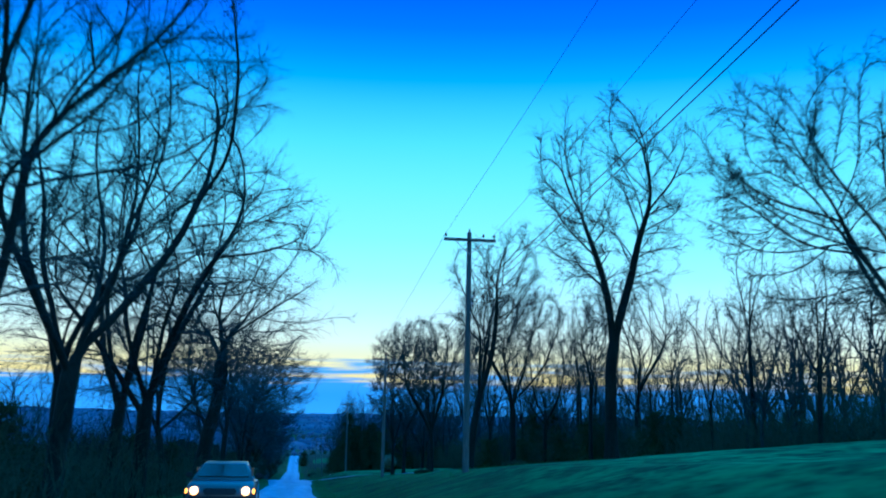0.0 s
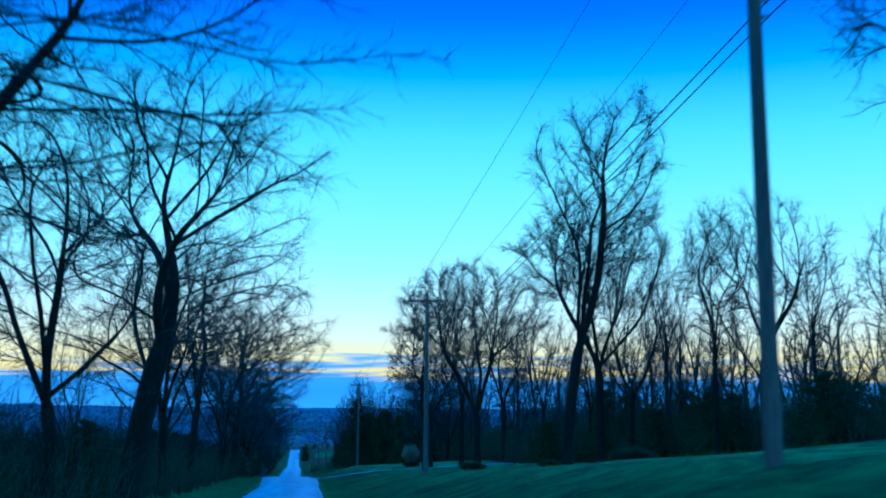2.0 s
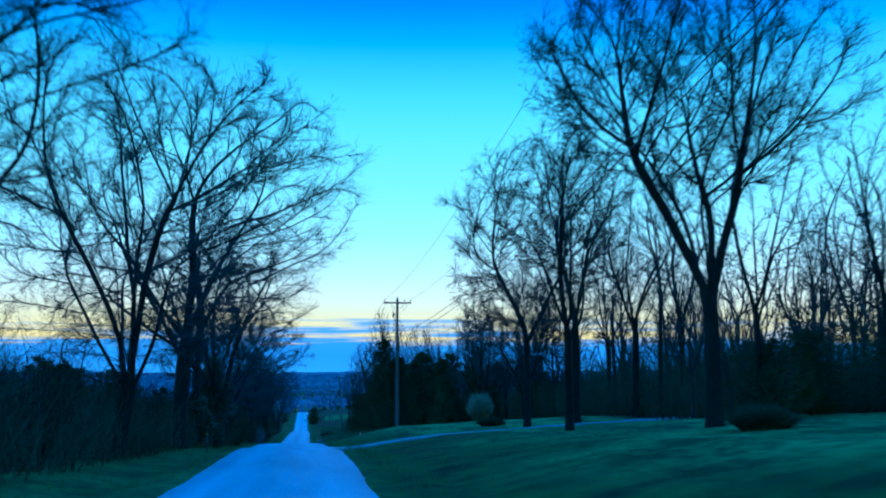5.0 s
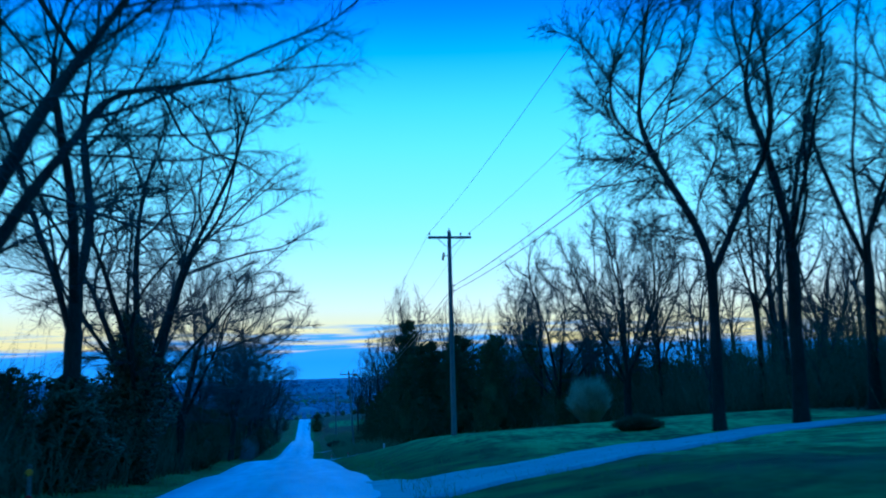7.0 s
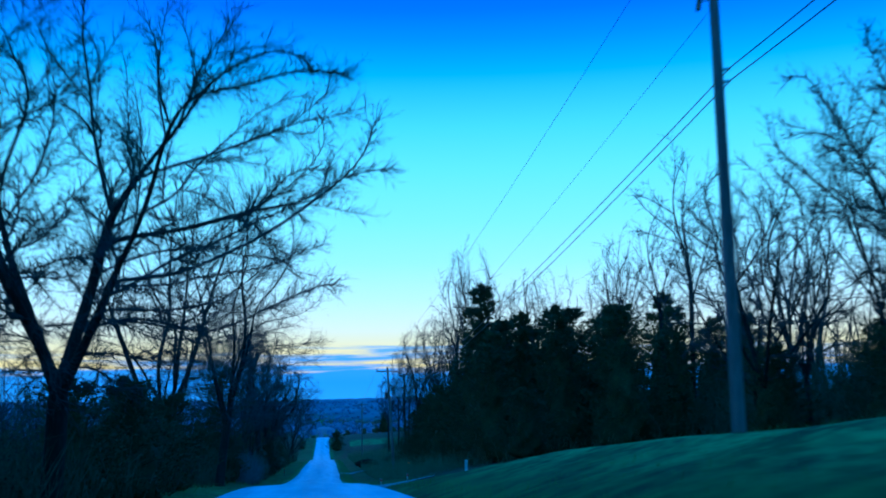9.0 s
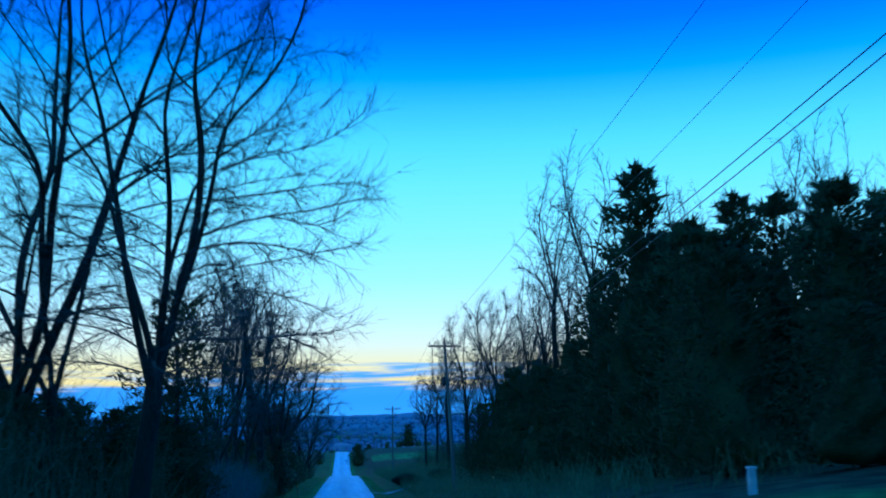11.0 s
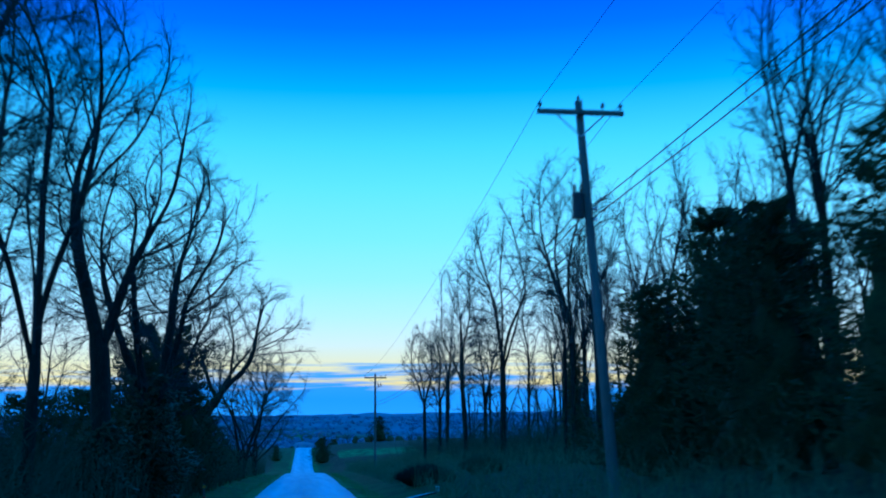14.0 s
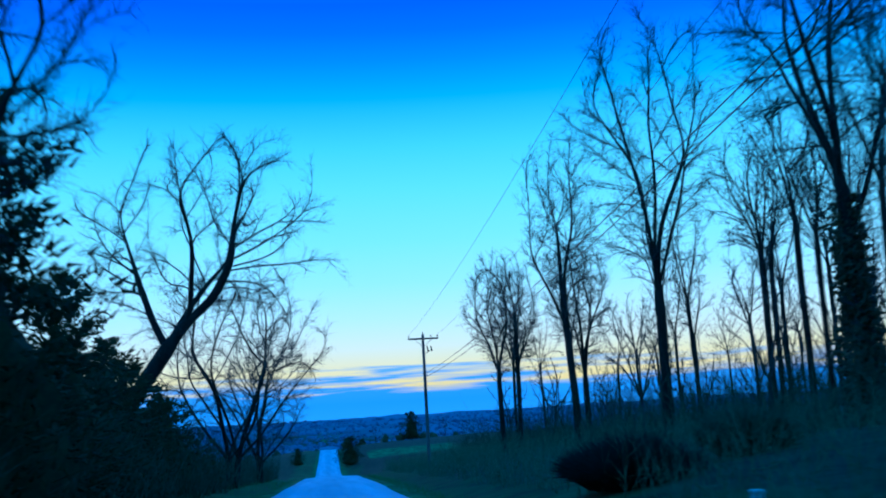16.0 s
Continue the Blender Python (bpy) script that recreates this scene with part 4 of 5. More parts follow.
# x, y, shape, size
EVERGREENS = [
    (10.2, 198.5, 1, 0.95), (11.4, 204.0, 0, 0.92), (12.5, 207.3, 0, 1.05), (11.6, 210.2, 2, 1.25), (13.4, 212.0, 0, 1.12), (16.0, 207.5, 0, 1.15), (14.6, 200.0, 0, 0.95), (17.5, 197.0, 1, 1.2), (18.2, 203.5, 0, 1.0), (21.5, 199.0, 0, 0.95), (25.0, 202.0, 1, 1.15),
    (14.6, 208.5, 0, 1.0), (11.8, 216.5, 0, 1.06), (13.6, 223.0, 4, 1.05), (12.4, 222.4, 1, 0.85), (14.6, 226.2, 1, 0.85), (16.2, 221.0, 1, 0.95), (13.2, 229.0, 1, 1.08), (13.0, 234.5, 1, 1.0), (15.8, 237.5, 1, 0.9), (15.6, 229.5, 1, 0.95), (11.2, 220.0, 0, 0.76), (10.8, 226.0, 1, 0.9), (10.4, 232.0, 1, 0.92), (10.8, 238.0, 1, 0.9), (12.8, 241.5, 1, 1.0), (10.2, 244.5, 1, 0.8), (14.2, 217.0, 1, 1.0),
    (11.0, 193.0, 3, 0.9), (29.0, 206.0, 0, 1.0), (21.0, 185.0, 3, 1.1), (27.0, 186.0, 1, 0.8),
    (-7.9, 184.0, 1, 0.62), (-5.9, 208.0, 4, 0.95), (-6.8, 210.5, 3, 1.1), (-5.4, 205.8, 3, 0.72), (-6.7, 203.2, 3, 0.82), (-7.8, 199.4, 3, 0.85), (-6.5, 200.8, 3, 0.75), (-8.0, 196.5, 3, 0.8), (-9.6, 201.5, 3, 0.95), (-10.2, 197.5, 3, 0.9), (-8.6, 205.0, 3, 0.95), (-5.5, 264.5, 1, 1.1), (-7.4, 268.0, 0, 0.95), (-6.6, 261.0, 1, 0.9), (-6.3, 256.0, 3, 0.9), (-6.6, 275.0, 3, 1.15), (-7.4, 293.0, 3, 0.95), (6.4, 460.0, 3, 1.45), (-9.0, 104.0, 3, 0.9), (25.6, 532.0, 3, 1.9), (-4.5, 470.0, 3, 0.9), (16.2, 203.5, 0, 1.05), (13.2, 204.5, 2, 0.95), (19.8, 206.0, 0, 1.1), (23.0, 205.5, 2, 1.05),
    (30.0, 120.0, 3, 1.0), (36.0, 88.0, 3, 1.0), (-6.3, 279.5, 1, 0.76), (-8.6, 281.5, 3, 1.2), (-5.9, 272.0, 1, 0.85), (-6.6, 284.0, 3, 1.25), (-5.8, 289.0, 3, 1.0), (-7.5, 298.0, 3, 1.1), (12.6, 245.5, 0, 0.9), (15.2, 249.2, 0, 1.0), (15.8, 258.5, 1, 0.95), (19.0, 262.0, 0, 0.8), (25.8, 284.0, 2, 0.85), (30.5, 290.0, 2, 0.9),
    (24.0, 108.0, 3, 0.9), (27.0, 104.0, 3, 1.0), (22.5, 119.0, 3, 0.9), (25.0, 128.0, 3, 1.0), (28.0, 136.0, 3, 1.1), (33.0, 153.0, 3, 1.1), (33.0, 110.0, 3, 1.2), (37.0, 121.0, 3, 1.2),
    (24.5, 181.0, 3, 1.1), (28.5, 184.5, 3, 1.15), (31.0, 179.0, 3, 1.1), (34.5, 183.0, 3, 1.2), (38.0, 177.0, 3, 1.2), (41.5, 181.5, 3, 1.25), (33.0, 192.0, 3, 1.3), (38.5, 194.0, 3, 1.3), (45.0, 188.0, 3, 1.3),
    (27.0, 94.0, 3, 1.1), (29.5, 96.0, 3, 1.1), (30.0, 85.0, 3, 1.15), (32.5, 86.5, 3, 1.1), (27.5, 118.0, 1, 0.9), (31.0, 122.0, 1, 1.0), (34.0, 116.0, 1, 0.9),
]
for x, y, k, s in EVERGREENS:
    e = thing("evergreen_tree", "dense dark green evergreen with an uneven outline", "evergreen tree", (x, y, float(ground_z(x, y)) - 0.05), (x * 37 + y * 11) % 360, "evergreens", s)
    child("trunk", CEDARS[k][0], e)
    child("crown", CEDARS[k][1], e)


# low evergreen bushes in the thicket
BUSHES = [(-5.5, 172.5, 0.95), (-5.3, 180.0, 0.9), (-10.5, 128.0, 1.1), (-12.0, 133.5, 1.2), (-9.6, 136.5, 1.1), (-13.5, 141.0, 1.3), (-10.8, 145.5, 1.2), (-14.5, 149.0, 1.3), (-11.5, 153.0, 1.2), (-9.4, 120.0, 1.0), (-11.5, 113.0, 1.1), (-7.5, 140.0, 0.9), (-6.8, 150.0, 0.8), (-8.0, 158.0, 1.0), (-6.4, 169.0, 0.9), (-6.2, 176.0, 1.0), (-6.6, 183.0, 0.9), (-11.0, 212.0, 1.1), (-7.8, 212.0, 0.9), (-8.0, 222.0, 0.8), (-8.2, 232.0, 0.9), (-7.6, 240.0, 0.8),
          (-8.4, 250.0, 1.0), (-8.2, 260.0, 1.15), (-9.8, 266.0, 1.3), (-5.7, 270.5, 0.85), (-7.8, 280.0, 0.8), (-9.2, 288.0, 1.0), (-7.6, 72.0, 0.8), (-8.2, 58.0, 0.8), (-8.4, 34.0, 0.8)]
for x, y, s in BUSHES:
    e = thing("evergreen_shrub", "low dark evergreen bush in the roadside thicket", "shrub", (x, y, float(ground_z(x, y)) - 0.15), (x * 53 + y * 17) % 360, "thicket bushes", s)
    child("stem", CEDARS[3][0], e)
    child("foliage", CEDARS[3][1], e)


# ---- thickets, grass ----
def thicket(name, label, rng, spots, low, high, mat, sub=3, thick=0.012):
    """Leafless stems and twigs of a thicket, as one mass."""
    n = len(spots)
    x, y = spots[:, 0], spots[:, 1]
    base = np.stack([x, y, ground_z(x, y) - 0.08], 1)
    d = unit(np.stack([rng.normal(0, 0.28, n), rng.normal(0, 0.28, n), np.ones(n)], 1))
    L = rng.uniform(low, high, n)
    P = np.stack([base, base + d * L[:, None]], 1)
    R = thick * np.array([1.0, 0.35])[None] * rng.uniform(0.7, 1.5, (n, 1))
    pieces = [tubes(P, R, 3, True)]
    if sub:
        pieces.append(tubes(*sprout(rng, P, R, sub, 0.25, 0.95, 38, 15, lambda t: 0.5 + 0 * t, 1, 0.2, 0.02, 0.8, 0.4), 3, True))
    tagged(new(name, quick_mesh(name, *merged(pieces), mat)), label, "brush", kind="stuff")


def band(rng, n, y0, y1, u_of):
    y = rng.uniform(y0, y1, n)
    return np.stack([road_x(y) + u_of(y, rng.random(n)), y], 1)


brush_rng = np.random.default_rng(11)
thicket("undergrowth", "leafless brown undergrowth below the roadside trees", brush_rng, band(brush_rng, 11000, 5, 345, lambda y, k: -(4.8 + 9 * k ** 1.4)), 0.6, 2.7, BRUSH, 2, 0.022)
thicket("undergrowth", "leafless brown undergrowth at the edge of the woods behind the lawn", brush_rng, band(brush_rng, 10000, 45, 205, lambda y, k: lawn_edge(y) - 1 + 16 * k), 1.2, 4.4, BRUSH, 2, 0.025)
thicket("undergrowth", "leafless brown brush on the wooded bank", brush_rng, band(brush_rng, 11000, 193, 350, lambda y, k: 5.0 + 17 * k ** 1.4), 0.3, 1.4, DRY, 3, 0.011)
thicket("undergrowth", "tall leafless stems of the roadside thicket", brush_rng, band(brush_rng, 7000, 8, 345, lambda y, k: -(6.6 + 11 * k)), 1.8, 4.0, BRUSH, 3, 0.027)
thicket("undergrowth", "tall leafless stems in the woods behind the lawn", brush_rng, band(brush_rng, 9000, 45, 215, lambda y, k: lawn_edge(y) + 1 + 18 * k), 2.6, 6.0, BRUSH, 3, 0.034)
thicket("undergrowth", "tall leafless brush under the trees of the wooded bank", brush_rng, band(brush_rng, 7000, 205, 352, lambda y, k: 11.5 + 26 * k), 1.4, 3.6, BRUSH, 3, 0.020)
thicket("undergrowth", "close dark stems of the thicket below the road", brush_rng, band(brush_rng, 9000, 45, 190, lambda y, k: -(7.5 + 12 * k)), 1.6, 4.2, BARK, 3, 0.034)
thicket("undergrowth", "pale grey leafless brush mounded beside the road", brush_rng, band(brush_rng, 2000, 210, 228, lambda y, k: -(4.3 + 3.6 * k)), 0.9, 2.3, PALE, 4, 0.016)
thicket("undergrowth", "leafless grey-brown brush massed under the roadside trees", brush_rng, band(brush_rng, 3800, 209, 264, lambda y, k: -(6.0 + 12 * k)), 1.2, 3.1, BRUSH, 4, 0.022)
thicket("long_grass", "dry uncut grass along the road verge", brush_rng, band(brush_rng, 14000, 20, 330, lambda y, k: np.where(k < 0.6, -(road_half(y) + 0.25 + 4.2 * k), road_half(y) + 0.25 + 2.2 * (k - 0.6))), 0.1, 0.42, BLADE, 0, 0.008)

thicket("grass_tufts", "uneven tufts of rough grass on the lawn bank", brush_rng, band(brush_rng, 9000, 40, 165, lambda y, k: 3.4 + 10 * k ** 1.3), 0.08, 0.26, BLADE, 0, 0.012)


def build_shrub(x, y, wide, tall, mat, label, name, count=2600, seed=1, splay=34):
    """A rounded shrub of many fine arching stems."""
    rng = np.random.default_rng(seed)
    th, k = rng.uniform(0, 6.28, count), rng.random(count) ** 0.6
    z = float(ground_z(x, y))
    base = np.stack([0.25 * wide * k * np.cos(th), 0.25 * wide * k * np.sin(th), 0 * k - 0.05], 1)
    a = np.radians(4 + splay * k + rng.normal(0, 6, count))
    d = np.stack([np.sin(a) * np.cos(th), np.sin(a) * np.sin(th), np.cos(a)], 1)
    L = (tall * np.cos(a) ** 0.4 * 0.95 + 0.12 * wide) * rng.uniform(0.6, 1.0, count)
    P = np.stack([base, base + d * (L * 0.5)[:, None] + np.array([0, 0, 0.12]), base + d * L[:, None]], 1)
    R = np.tile(np.array([[0.010, 0.012, 0.004]]), (count, 1))
    e = thing(name, label, "shrub", (x, y, z))
    m = count // 40
    stems = P[:m] * np.array([1, 1, 0.75])
    child("stem", quick_mesh("stem", *tubes(stems, np.tile(np.array([[0.022, 0.016, 0.008]]), (m, 1)), 5, True), BARK), e)
    child("foliage", quick_mesh("foliage", *tubes(P[m:], R[m:], 3, True), mat), e)


def build_clump(x, y, wide, tall, label, count=4200, seed=1):
    """A rounded clump of dry grass: fine stems from one crown, their tips on a dome."""
    rng = np.random.default_rng(seed)
    th = rng.uniform(0, 6.28, count)
    el = np.arcsin(rng.uniform(-0.15, 1.0, count))
    q = rng.uniform(0.6, 1.06, count) * (1 + 0.10 * np.sin(th * 3) + 0.09 * np.sin(th * 5 + el * 6) + 0.10 * np.sin(2 * el) ** 2)
    tip = np.stack([wide / 2 * q * np.cos(el) * np.cos(th), wide / 2 * q * np.cos(el) * np.sin(th), tall * 0.46 + tall * 0.54 * q * np.sin(el)], 1)
    base = np.stack([0.28 * tip[:, 0], 0.28 * tip[:, 1], 0 * th - 0.05], 1)
    knee = base + (tip - base) * np.array([0.62, 0.62, 0.0]) + np.stack([0 * th, 0 * th, np.maximum(tip[:, 2] * 0.72, 0.5)], 1)
    R = np.tile(np.array([[0.010, 0.014, 0.004]]), (count, 1))
    e = thing("ornamental_grass", label, "shrub", (x, y, float(ground_z(x, y))))
    child("foliage", quick_mesh("foliage", *tubes(np.stack([base, knee, tip], 1), R, 3, True), STRAW), e)


build_clump(14.9, 157.5, 2.2, 2.3, "pale rounded dry ornamental grass clump on the lawn")
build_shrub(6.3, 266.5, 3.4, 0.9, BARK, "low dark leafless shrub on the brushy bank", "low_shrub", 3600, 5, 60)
build_shrub(9.6, 268.5, 2.6, 1.1, BRUSH, "low dark leafless shrub on the brushy bank", "low_shrub", 1500, 6, 60)
build_shrub(17.5, 81.5, 3.0, 0.8, BRUSH, "low dark leafless shrub at the back of the lawn", "low_shrub", 1300, 7, 58)
build_shrub(13.2, 104.0, 2.4, 0.7, BRUSH, "low dark leafless shrub at the back of the lawn", "low_shrub", 1100, 8, 58)
build_shrub(15.8, 92.0, 1.5, 0.6, BRUSH, "low dark leafless shrub at the back of the lawn", "low_shrub", 800, 9, 58)
build_shrub(13.8, 147.2, 2.6, 0.5, BRUSH, "low dark leafless shrub beside the driveway", "low_shrub", 1500, 2, 62)


# ---- utility poles and lines ----
def build_pole(x, y, arm_z, arm_turn=0.0, gear=(), lean=0.0):
    z0 = float(ground_z(x, y)) - 0.3
    e = thing("utility_pole", "weathered wooden utility pole with a single crossarm", "utility pole", (x, y, z0), arm_turn, "utility poles")
    h = arm_z - z0
    bm = bmesh.new()
    rod(bm, (0, 0, 0), (lean, 0, h + 0.35), 0.145, 0.095, 14)
    part("shaft", bm, POLE, e)
    bm = bmesh.new()
    box(bm, lean - 1.12, lean + 1.12, -0.23, -0.12, h - 0.06, h + 0.06, 0.008)
    part("crossarm", bm, ARM, e)
    for side in (-1, 1):
        bm = bmesh.new()
        rod(bm, (lean + side * 0.62, -0.14, h - 0.05), (lean, -0.13, h - 0.62), 0.018, 0.018, 6)
        part("brace", bm, STEEL, e)
    for px in (-1.05, 0.58, 1.05):
        bm = bmesh.new()
        rod(bm, (lean + px, -0.17, h + 0.05), (lean + px, -0.17, h + 0.16), 0.012, 0.012, 6)
        rod(bm, (lean + px, -0.17, h + 0.14), (lean + px, -0.17, h + 0.21), 0.055, 0.045, 10)
        rod(bm, (lean + px, -0.17, h + 0.21), (lean + px, -0.17, h + 0.27), 0.05, 0.025, 10)
        part("insulator", bm, GLAZE, e)
    bm = bmesh.new()
    rod(bm, (lean, 0, h + 0.3), (lean, 0, h + 0.5), 0.04, 0.03, 8)
    part("insulator", bm, GLAZE, e)
    for k in range(2):
        bm = bmesh.new()
        rod(bm, (lean * 0.75 + 0.09, -0.02, h - 2.45 - 0.27 * k), (lean * 0.75 + 0.24, -0.02, h - 2.45 - 0.27 * k), 0.035, 0.035, 8)
        part("cable_clamp", bm, STEEL, e)
    if "can" in gear:
        bm = bmesh.new()
        top_lean, lean = lean, lean * (h - 2.4) / h + 0.02
        rod(bm, (lean - 0.26, 0, h - 2.7), (lean - 0.26, 0, h - 2.1), 0.145, 0.145, 20)
        rod(bm, (lean - 0.26, 0, h - 2.1), (lean - 0.26, 0, h - 2.05), 0.17, 0.13, 20)
        can = part("transformer", bm, CANMAT, e, "grey transformer can")
        bm = bmesh.new()
        for k in (-0.09, 0.09):
            rod(bm, (lean - 0.26 + k, 0, h - 2.06), (lean - 0.26 + k, 0, h - 1.82), 0.04, 0.025, 8)
        part("bushing", bm, GLAZE, can)
        lean = top_lean
    if "arrester" in gear:
        bm = bmesh.new()
        rod(bm, (lean - 0.36, 0, h - 1.15), (lean - 0.30, 0, h - 0.75), 0.06, 0.05, 10)
        rod(bm, (lean - 0.32, 0, h - 0.95), (lean, 0, h - 0.9), 0.02, 0.02, 6)
        part("cutout", bm, GLAZE, e)
    if "pair" in gear:
        bm = bmesh.new()
        for k in (0.35, 0.62):
            rod(bm, (lean + k, -0.05, h - 0.95), (lean + k - 0.08, -0.05, h - 0.55), 0.05, 0.05, 8)
        rod(bm, (lean, -0.05, h - 1.2), (lean + 0.62, -0.05, h - 0.75), 0.018, 0.018, 6)
        part("cutout", bm, GLAZE, e)
    return (x + lean, y, arm_z, lean)


POLES = [build_pole(7.2, -22.0, 12.9), build_pole(7.2, 44.9, 8.5), build_pole(7.57, 87.4, 5.9, 0, ("pair",)), build_pole(8.5, 160.0, 3.25, 0, ("arrester",)),
         build_pole(7.6, 240.3, -2.65, 0, ("can",), -0.6), build_pole(8.05, 321.0, -5.6, 0, ("pair",))]


def build_wire(label, dx, dz, radius, sag):
    """One conductor slung from pole to pole."""
    pts = []
    for a, b, slack in zip(POLES, POLES[1:], (0.6, 0.6, 1.6, 1.0, 1.0)):
        n = 24
        for k in range(n):
            s = k / n
            span = math.hypot(b[0] - a[0], b[1] - a[1])
            pts.append((a[0] + dx + (b[0] - a[0]) * s, a[1] - 0.17 + (b[1] - a[1]) * s, a[2] + dz + (b[2] - a[2]) * s - slack * sag * (span / 80) ** 2 * 4 * s * (1 - s)))
    pts.append((POLES[-1][0] + dx, POLES[-1][1] - 0.17, POLES[-1][2] + dz))
    P = np.array(pts)[None]
    tagged(new("power_line", quick_mesh("power_line", *tubes(P, np.full((1, len(pts)), radius), 5), WIRE)), label, "power line", "power lines")


build_wire("thin conductor slung between the crossarms", -1.05, 0.27, 0.007, 0.9)
build_wire("thin conductor slung between the crossarms", 1.05, 0.27, 0.007, 0.9)
build_wire("thick black cable slung below the crossarms", 0.22, -2.45, 0.013, 0.8)
build_wire("thick black cable slung below the crossarms", 0.22, -2.72, 0.013, 0.85)


# ---- white post by the lawn ----
def build_post(x, y, sunk=0.0):
    z = float(ground_z(x, y)) - sunk
    e = thing("marker_post", "short white-painted wooden marker post", "post", (x, y, z))
    bm = bmesh.new()
    box(bm, -0.07, 0.07, -0.07, 0.07, -0.3, 0.46, 0.01)
    part("post", bm, WHITEPOST, e)
    bm = bmesh.new()
    box(bm, -0.085, 0.085, -0.085, 0.085, 0.46, 0.51, 0.01)
    part("cap", bm, WHITEPOST, e)


build_post(7.4, 190.5)
build_post(6.0, 260.0, 0.3)


# ---- oncoming car ----
def paint(name, colour, rough, coat=0.0, metal=0.0):
    m = material(name, tuple(c * 0.8 for c in colour), colour, 3, rough, 0.0, 60, 0.5, metal=metal)
    m.node_tree.nodes["Principled BSDF"].inputs["Coat Weight"].default_value = coat
    return m


BODY = paint("dark_car_paint", (0.05, 0.05, 0.055), 0.35, 0.6)
TRIM = paint("black_plastic", (0.015, 0.015, 0.016), 0.7)
RUBBER = paint("tyre_rubber", (0.02, 0.02, 0.02), 0.9)
CHROME = paint("bright_metal", (0.5, 0.5, 0.5), 0.3, 0, 0.9)
GLASS = paint("dark_window_glass", (0.01, 0.012, 0.014), 0.08, 1.0)
LAMP = bpy.data.materials.new("lit_headlamp")
LAMP.use_nodes = True
_b = LAMP.node_tree.nodes["Principled BSDF"]
_b.inputs["Emission Color"].default_value = (1.0, 0.45, 0.09, 1)
_b.inputs["Emission Strength"].default_value = 5.0
AMBER = bpy.data.materials.new("lit_amber_lamp")
AMBER.use_nodes = True
_b = AMBER.node_tree.nodes["Principled BSDF"]
_b.inputs["Base Color"].default_value = (0.5, 0.16, 0.02, 1)
_b.inputs["Emission Color"].default_value = (1.0, 0.35, 0.04, 1)
_b.inputs["Emission Strength"].default_value = 4


def loft(bm, sections):
    """Skins rings of the same number of points, closing both ends."""
    rings = [[bm.verts.new(p) for p in ring] for ring in sections]
    for a, b in zip(rings, rings[1:]):
        for i in range(len(a)):
            j = (i + 1) % len(a)
            bm.faces.new((a[i], a[j], b[j], b[i]))
    bm.faces.new(rings[0][::-1])
    bm.faces.new(rings[-1])
    bmesh.ops.recalc_face_normals(bm, faces=bm.faces)
    for f in bm.faces:
        f.smooth = True


def ring(y, half, low, high, round_by=0.12, taper=0.0):
    pts = []
    for sx, sz in ((1, -1), (1, 1), (-1, 1), (-1, -1)):
        for k in range(4):
            a = math.radians(k * 30)
            c, s = math.cos(a), math.sin(a)
            ox, oz = (c, s) if (sx > 0) == (sz > 0) else (s, c)
            w = half - (taper if sz > 0 else 0)
            pts.append((sx * (w - round_by + round_by * ox), y, (high - round_by + round_by * oz) if sz > 0 else (low + round_by - round_by * oz)))
    return pts


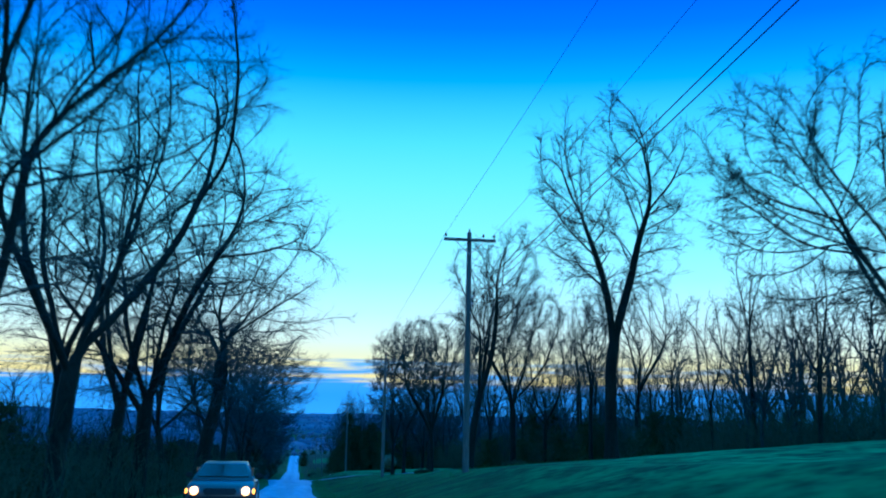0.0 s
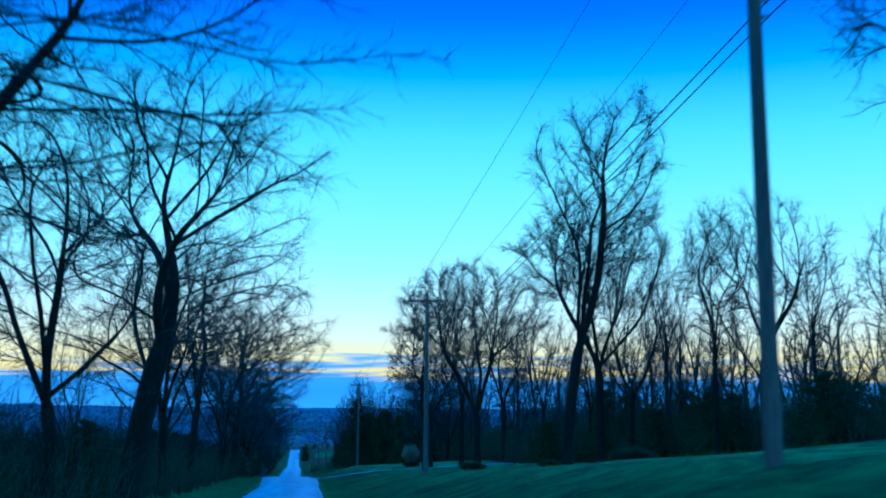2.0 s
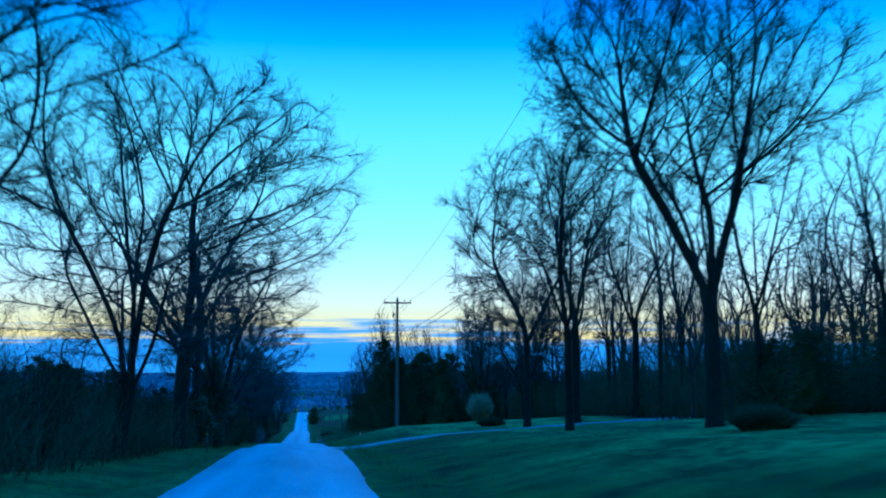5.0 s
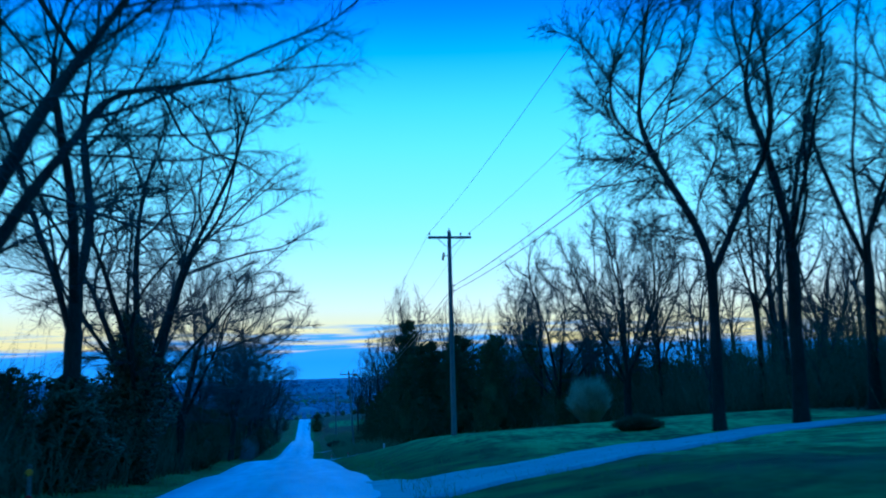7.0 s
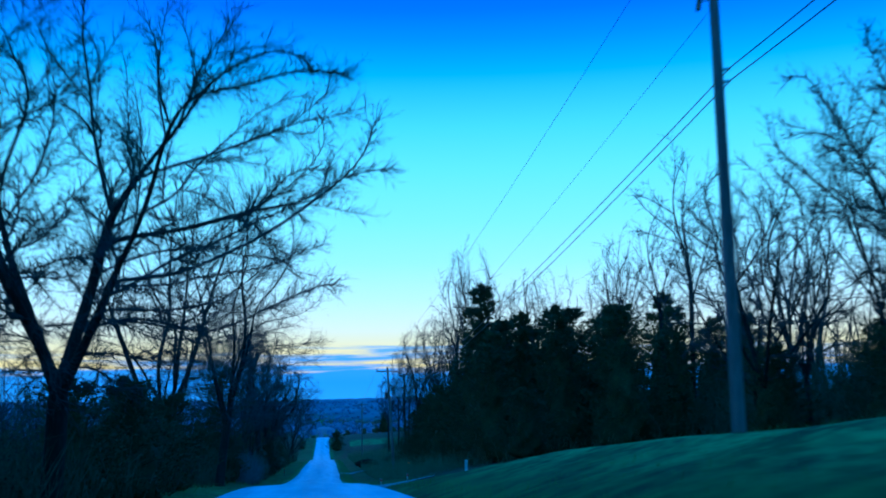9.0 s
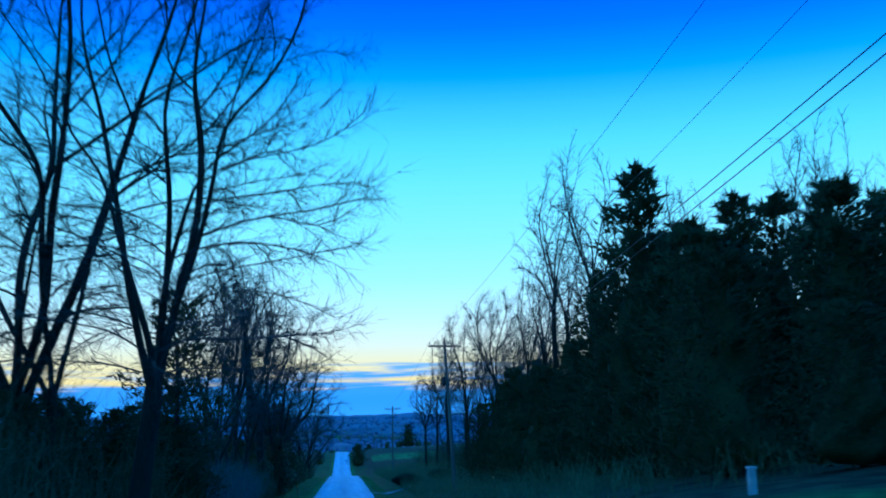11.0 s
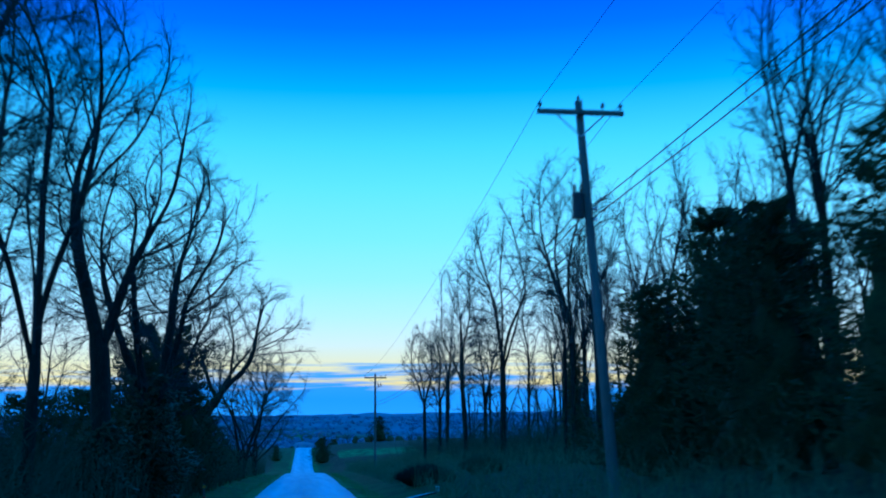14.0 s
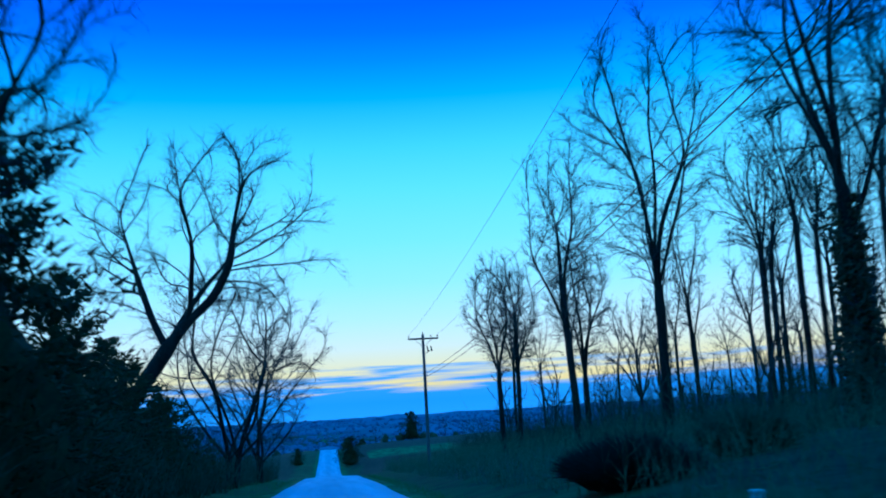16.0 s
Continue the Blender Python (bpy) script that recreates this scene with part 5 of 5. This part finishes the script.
def build_car(x, y, slope):
    """A hatchback that faces -y."""
    e = thing("car", "dark hatchback car with lit warm headlamps on the road", "car", (x, y, float(road_z(y)) + 0.03))
    e.rotation_euler = (slope, 0, 0)
    bm = bmesh.new()
    loft(bm, [ring(-2.32, 0.78, 0.32, 0.64), ring(-2.2, 0.87, 0.28, 0.78), ring(-1.2, 0.9, 0.26, 0.92), ring(0.9, 0.91, 0.26, 0.95), ring(2.0, 0.89, 0.28, 0.94), ring(2.2, 0.83, 0.34, 0.88)])
    part("body", bm, BODY, e)
    bm = bmesh.new()
    loft(bm, [ring(-1.25, 0.82, 0.86, 0.95, 0.03), ring(-0.45, 0.78, 0.86, 1.34, 0.10, 0.12), ring(0.3, 0.78, 0.86, 1.44, 0.10, 0.15), ring(1.3, 0.77, 0.86, 1.40, 0.10, 0.15), ring(2.1, 0.76, 0.86, 1.0, 0.03)])
    part("cabin", bm, BODY, e)
    bm = bmesh.new()
    v = [bm.verts.new(p) for p in ((-0.68, -1.17, 0.98), (0.68, -1.17, 0.98), (0.57, -0.52, 1.31), (-0.57, -0.52, 1.31))]
    bm.faces.new(v)
    bmesh.ops.solidify(bm, geom=bm.faces[:], thickness=0.02)
    bmesh.ops.translate(bm, vec=(0, -0.035, 0.03), verts=bm.verts)
    part("windscreen", bm, GLASS, e)
    for side in (-1, 1):
        for y0, y1 in ((-0.5, 0.42), (0.5, 1.4)):
            bm = bmesh.new()
            box(bm, side * 0.755 - 0.02, side * 0.755 + 0.02, y0, y1, 1.0, 1.26, 0.015)
            part("side_window", bm, GLASS, e)
        bm = bmesh.new()
        box(bm, side * 0.66 - 0.17, side * 0.66 + 0.17, -2.33, -2.16, 0.55, 0.72, 0.04)
        h = part("headlamp", bm, CHROME, e)
        bm = bmesh.new()
        bmesh.ops.create_uvsphere(bm, u_segments=14, v_segments=8, radius=0.115, matrix=Matrix.Translation((side * 0.66, -2.31, 0.635)) @ Matrix.Diagonal((1, 0.5, 1, 1)))
        part("bulb", bm, LAMP, h, "glowing warm headlamp")
        bm = bmesh.new()
        box(bm, side * 0.85 - 0.05, side * 0.85 + 0.05, -2.24, -2.1, 0.56, 0.70, 0.02)
        part("turn_lamp", bm, AMBER, e)
        bm = bmesh.new()
        box(bm, side * 0.95 - 0.1, side * 0.95 + 0.1, -0.78, -0.66, 0.97, 1.11, 0.04)
        part("wing_mirror", bm, TRIM, e)
        for wy in (-1.42, 1.4):
            bm = bmesh.new()
            rod(bm, (side * 0.70, wy, 0.34), (side * 0.92, wy, 0.34), 0.345, 0.345, 28)
            w = part("wheel", bm, RUBBER, e)
            bm = bmesh.new()
            rod(bm, (side * 0.91, wy, 0.34), (side * 0.935, wy, 0.34), 0.22, 0.19, 20)
            part("rim", bm, CHROME, w)
    bm = bmesh.new()
    box(bm, -0.42, 0.42, -2.36, -2.28, 0.54, 0.70, 0.03)
    part("grille", bm, TRIM, e)
    bm = bmesh.new()
    box(bm, -0.86, 0.86, -2.42, -2.22, 0.32, 0.50, 0.05)
    part("bumper", bm, TRIM, e)


build_car(-1.8, 32.6, -0.05)


# ---- ivy on the roadside trunks ----
def build_ivy(x, y, tall, wide, seed, lean=0.0):
    rng = np.random.default_rng(seed)
    n = 4200
    h = rng.beta(1.1, 1.5, n)
    th = rng.uniform(0, 6.28, n)
    shape = lambda h, th: wide * (0.35 + 0.65 * np.sin(np.clip(0.10 + h * 0.9, 0, 1) * np.pi) ** 0.8) * (1 + 0.4 * np.sin(th * 2 + h * 9 + seed) + 0.3 * np.sin(th * 3 - h * 15))
    r = shape(h, th) * rng.uniform(0.25, 1.25, n)
    base = np.stack([r * np.cos(th) + lean * h * tall, r * np.sin(th), h * tall], 1)
    d = unit(np.stack([np.cos(th), np.sin(th), rng.normal(0.1, 0.6, n)], 1) + rng.normal(0, 0.5, (n, 3)))
    L = rng.uniform(0.08, 0.24, n)
    P = np.stack([base - d * 0.03, base + d * L[:, None]], 1)
    R = np.stack([0.38 * L, 0.004 + 0 * L], 1)
    nn, m = 14, 10
    a, s = np.meshgrid(np.arange(m) * 2 * np.pi / m, np.linspace(0, 1, nn), indexing="xy")
    rr = 0.4 * shape(s, a) * np.clip((1 - s) * 4, 0.05, 1)
    core = np.stack([rr * np.cos(a) + lean * s * tall, rr * np.sin(a), s * tall * 0.96], -1).reshape(-1, 3)
    i = np.arange(nn * m).reshape(nn, m)
    j = np.roll(i, -1, axis=1)
    cq = np.stack([i[:-1], j[:-1], j[1:], i[:-1], j[1:], i[1:]], -1).reshape(-1, 3)
    e = thing("ivy", "dark evergreen ivy climbing a bare roadside trunk", "ivy", (x, y, float(ground_z(x, y))))
    v = np.linspace(0, 1, 8)
    vines = np.stack([np.stack([(0.3 - 0.15 * v) * np.cos(q + 5 * v) + lean * v * tall, (0.3 - 0.15 * v) * np.sin(q + 5 * v), v * tall], -1) for q in (0.0, 2.1, 4.2)])
    child("vine_stem", quick_mesh("vine_stem", *tubes(vines, np.tile(0.03 * (1.1 - v), (3, 1)), 5), BARK), e)
    child("foliage", quick_mesh("foliage", *merged([tubes(P, R, 3, True), (core, cq)]), IVY), e)


build_ivy(-5.7, 151.0, 5.5, 0.8, 21)
build_ivy(-5.0, 146.0, 6.0, 0.85, 22)
build_ivy(-5.2, 137.2, 3.0, 0.7, 23)
build_ivy(-5.0, 252.8, 4.6, 0.9, 24)
build_ivy(-5.8, 248.4, 3.0, 0.6, 25)
build_ivy(16.3, 275.1, 7.0, 0.5, 26)


# ---- reflector stake on the verge ----
RED = material("red_reflector", (0.30, 0.012, 0.012), (0.55, 0.03, 0.025), 20, 0.2, 0.0, 90, 0.6)
ORANGE = material("orange_reflector", (0.55, 0.16, 0.015), (0.75, 0.25, 0.03), 20, 0.2, 0.0, 90, 0.6)


def build_stake(x, y):
    e = thing("reflector_stake", "wooden stake with orange and red reflectors on the road verge", "marker", (x, y, float(ground_z(x, y))))
    bm = bmesh.new()
    box(bm, -0.035, 0.035, -0.02, 0.02, -0.25, 0.95, 0.006)
    part("stake", bm, ARM, e)
    for z, mat, name in ((0.40, RED, "red_reflector"), (0.82, ORANGE, "orange_reflector")):
        bm = bmesh.new()
        rod(bm, (0, -0.022, z), (0, -0.04, z), 0.06, 0.055, 16)
        part(name, bm, mat, e)


build_stake(-3.6, 126.8)
build_stake(-3.4, 256.4)
build_stake(7.5, 223.3)


def build_marker(x, y):
    e = thing("reflector_post", "short grey driveway post with one red reflector in the grass", "marker", (x, y, float(ground_z(x, y))), 12)
    bm = bmesh.new()
    box(bm, -0.03, 0.03, -0.03, 0.03, -0.2, 0.36, 0.006)
    part("post", bm, STEEL, e)
    bm = bmesh.new()
    rod(bm, (0, -0.032, 0.28), (0, -0.05, 0.28), 0.055, 0.05, 16)
    part("red_reflector", bm, RED, e)


build_marker(3.3, 191.6)
build_marker(4.6, 191.6)
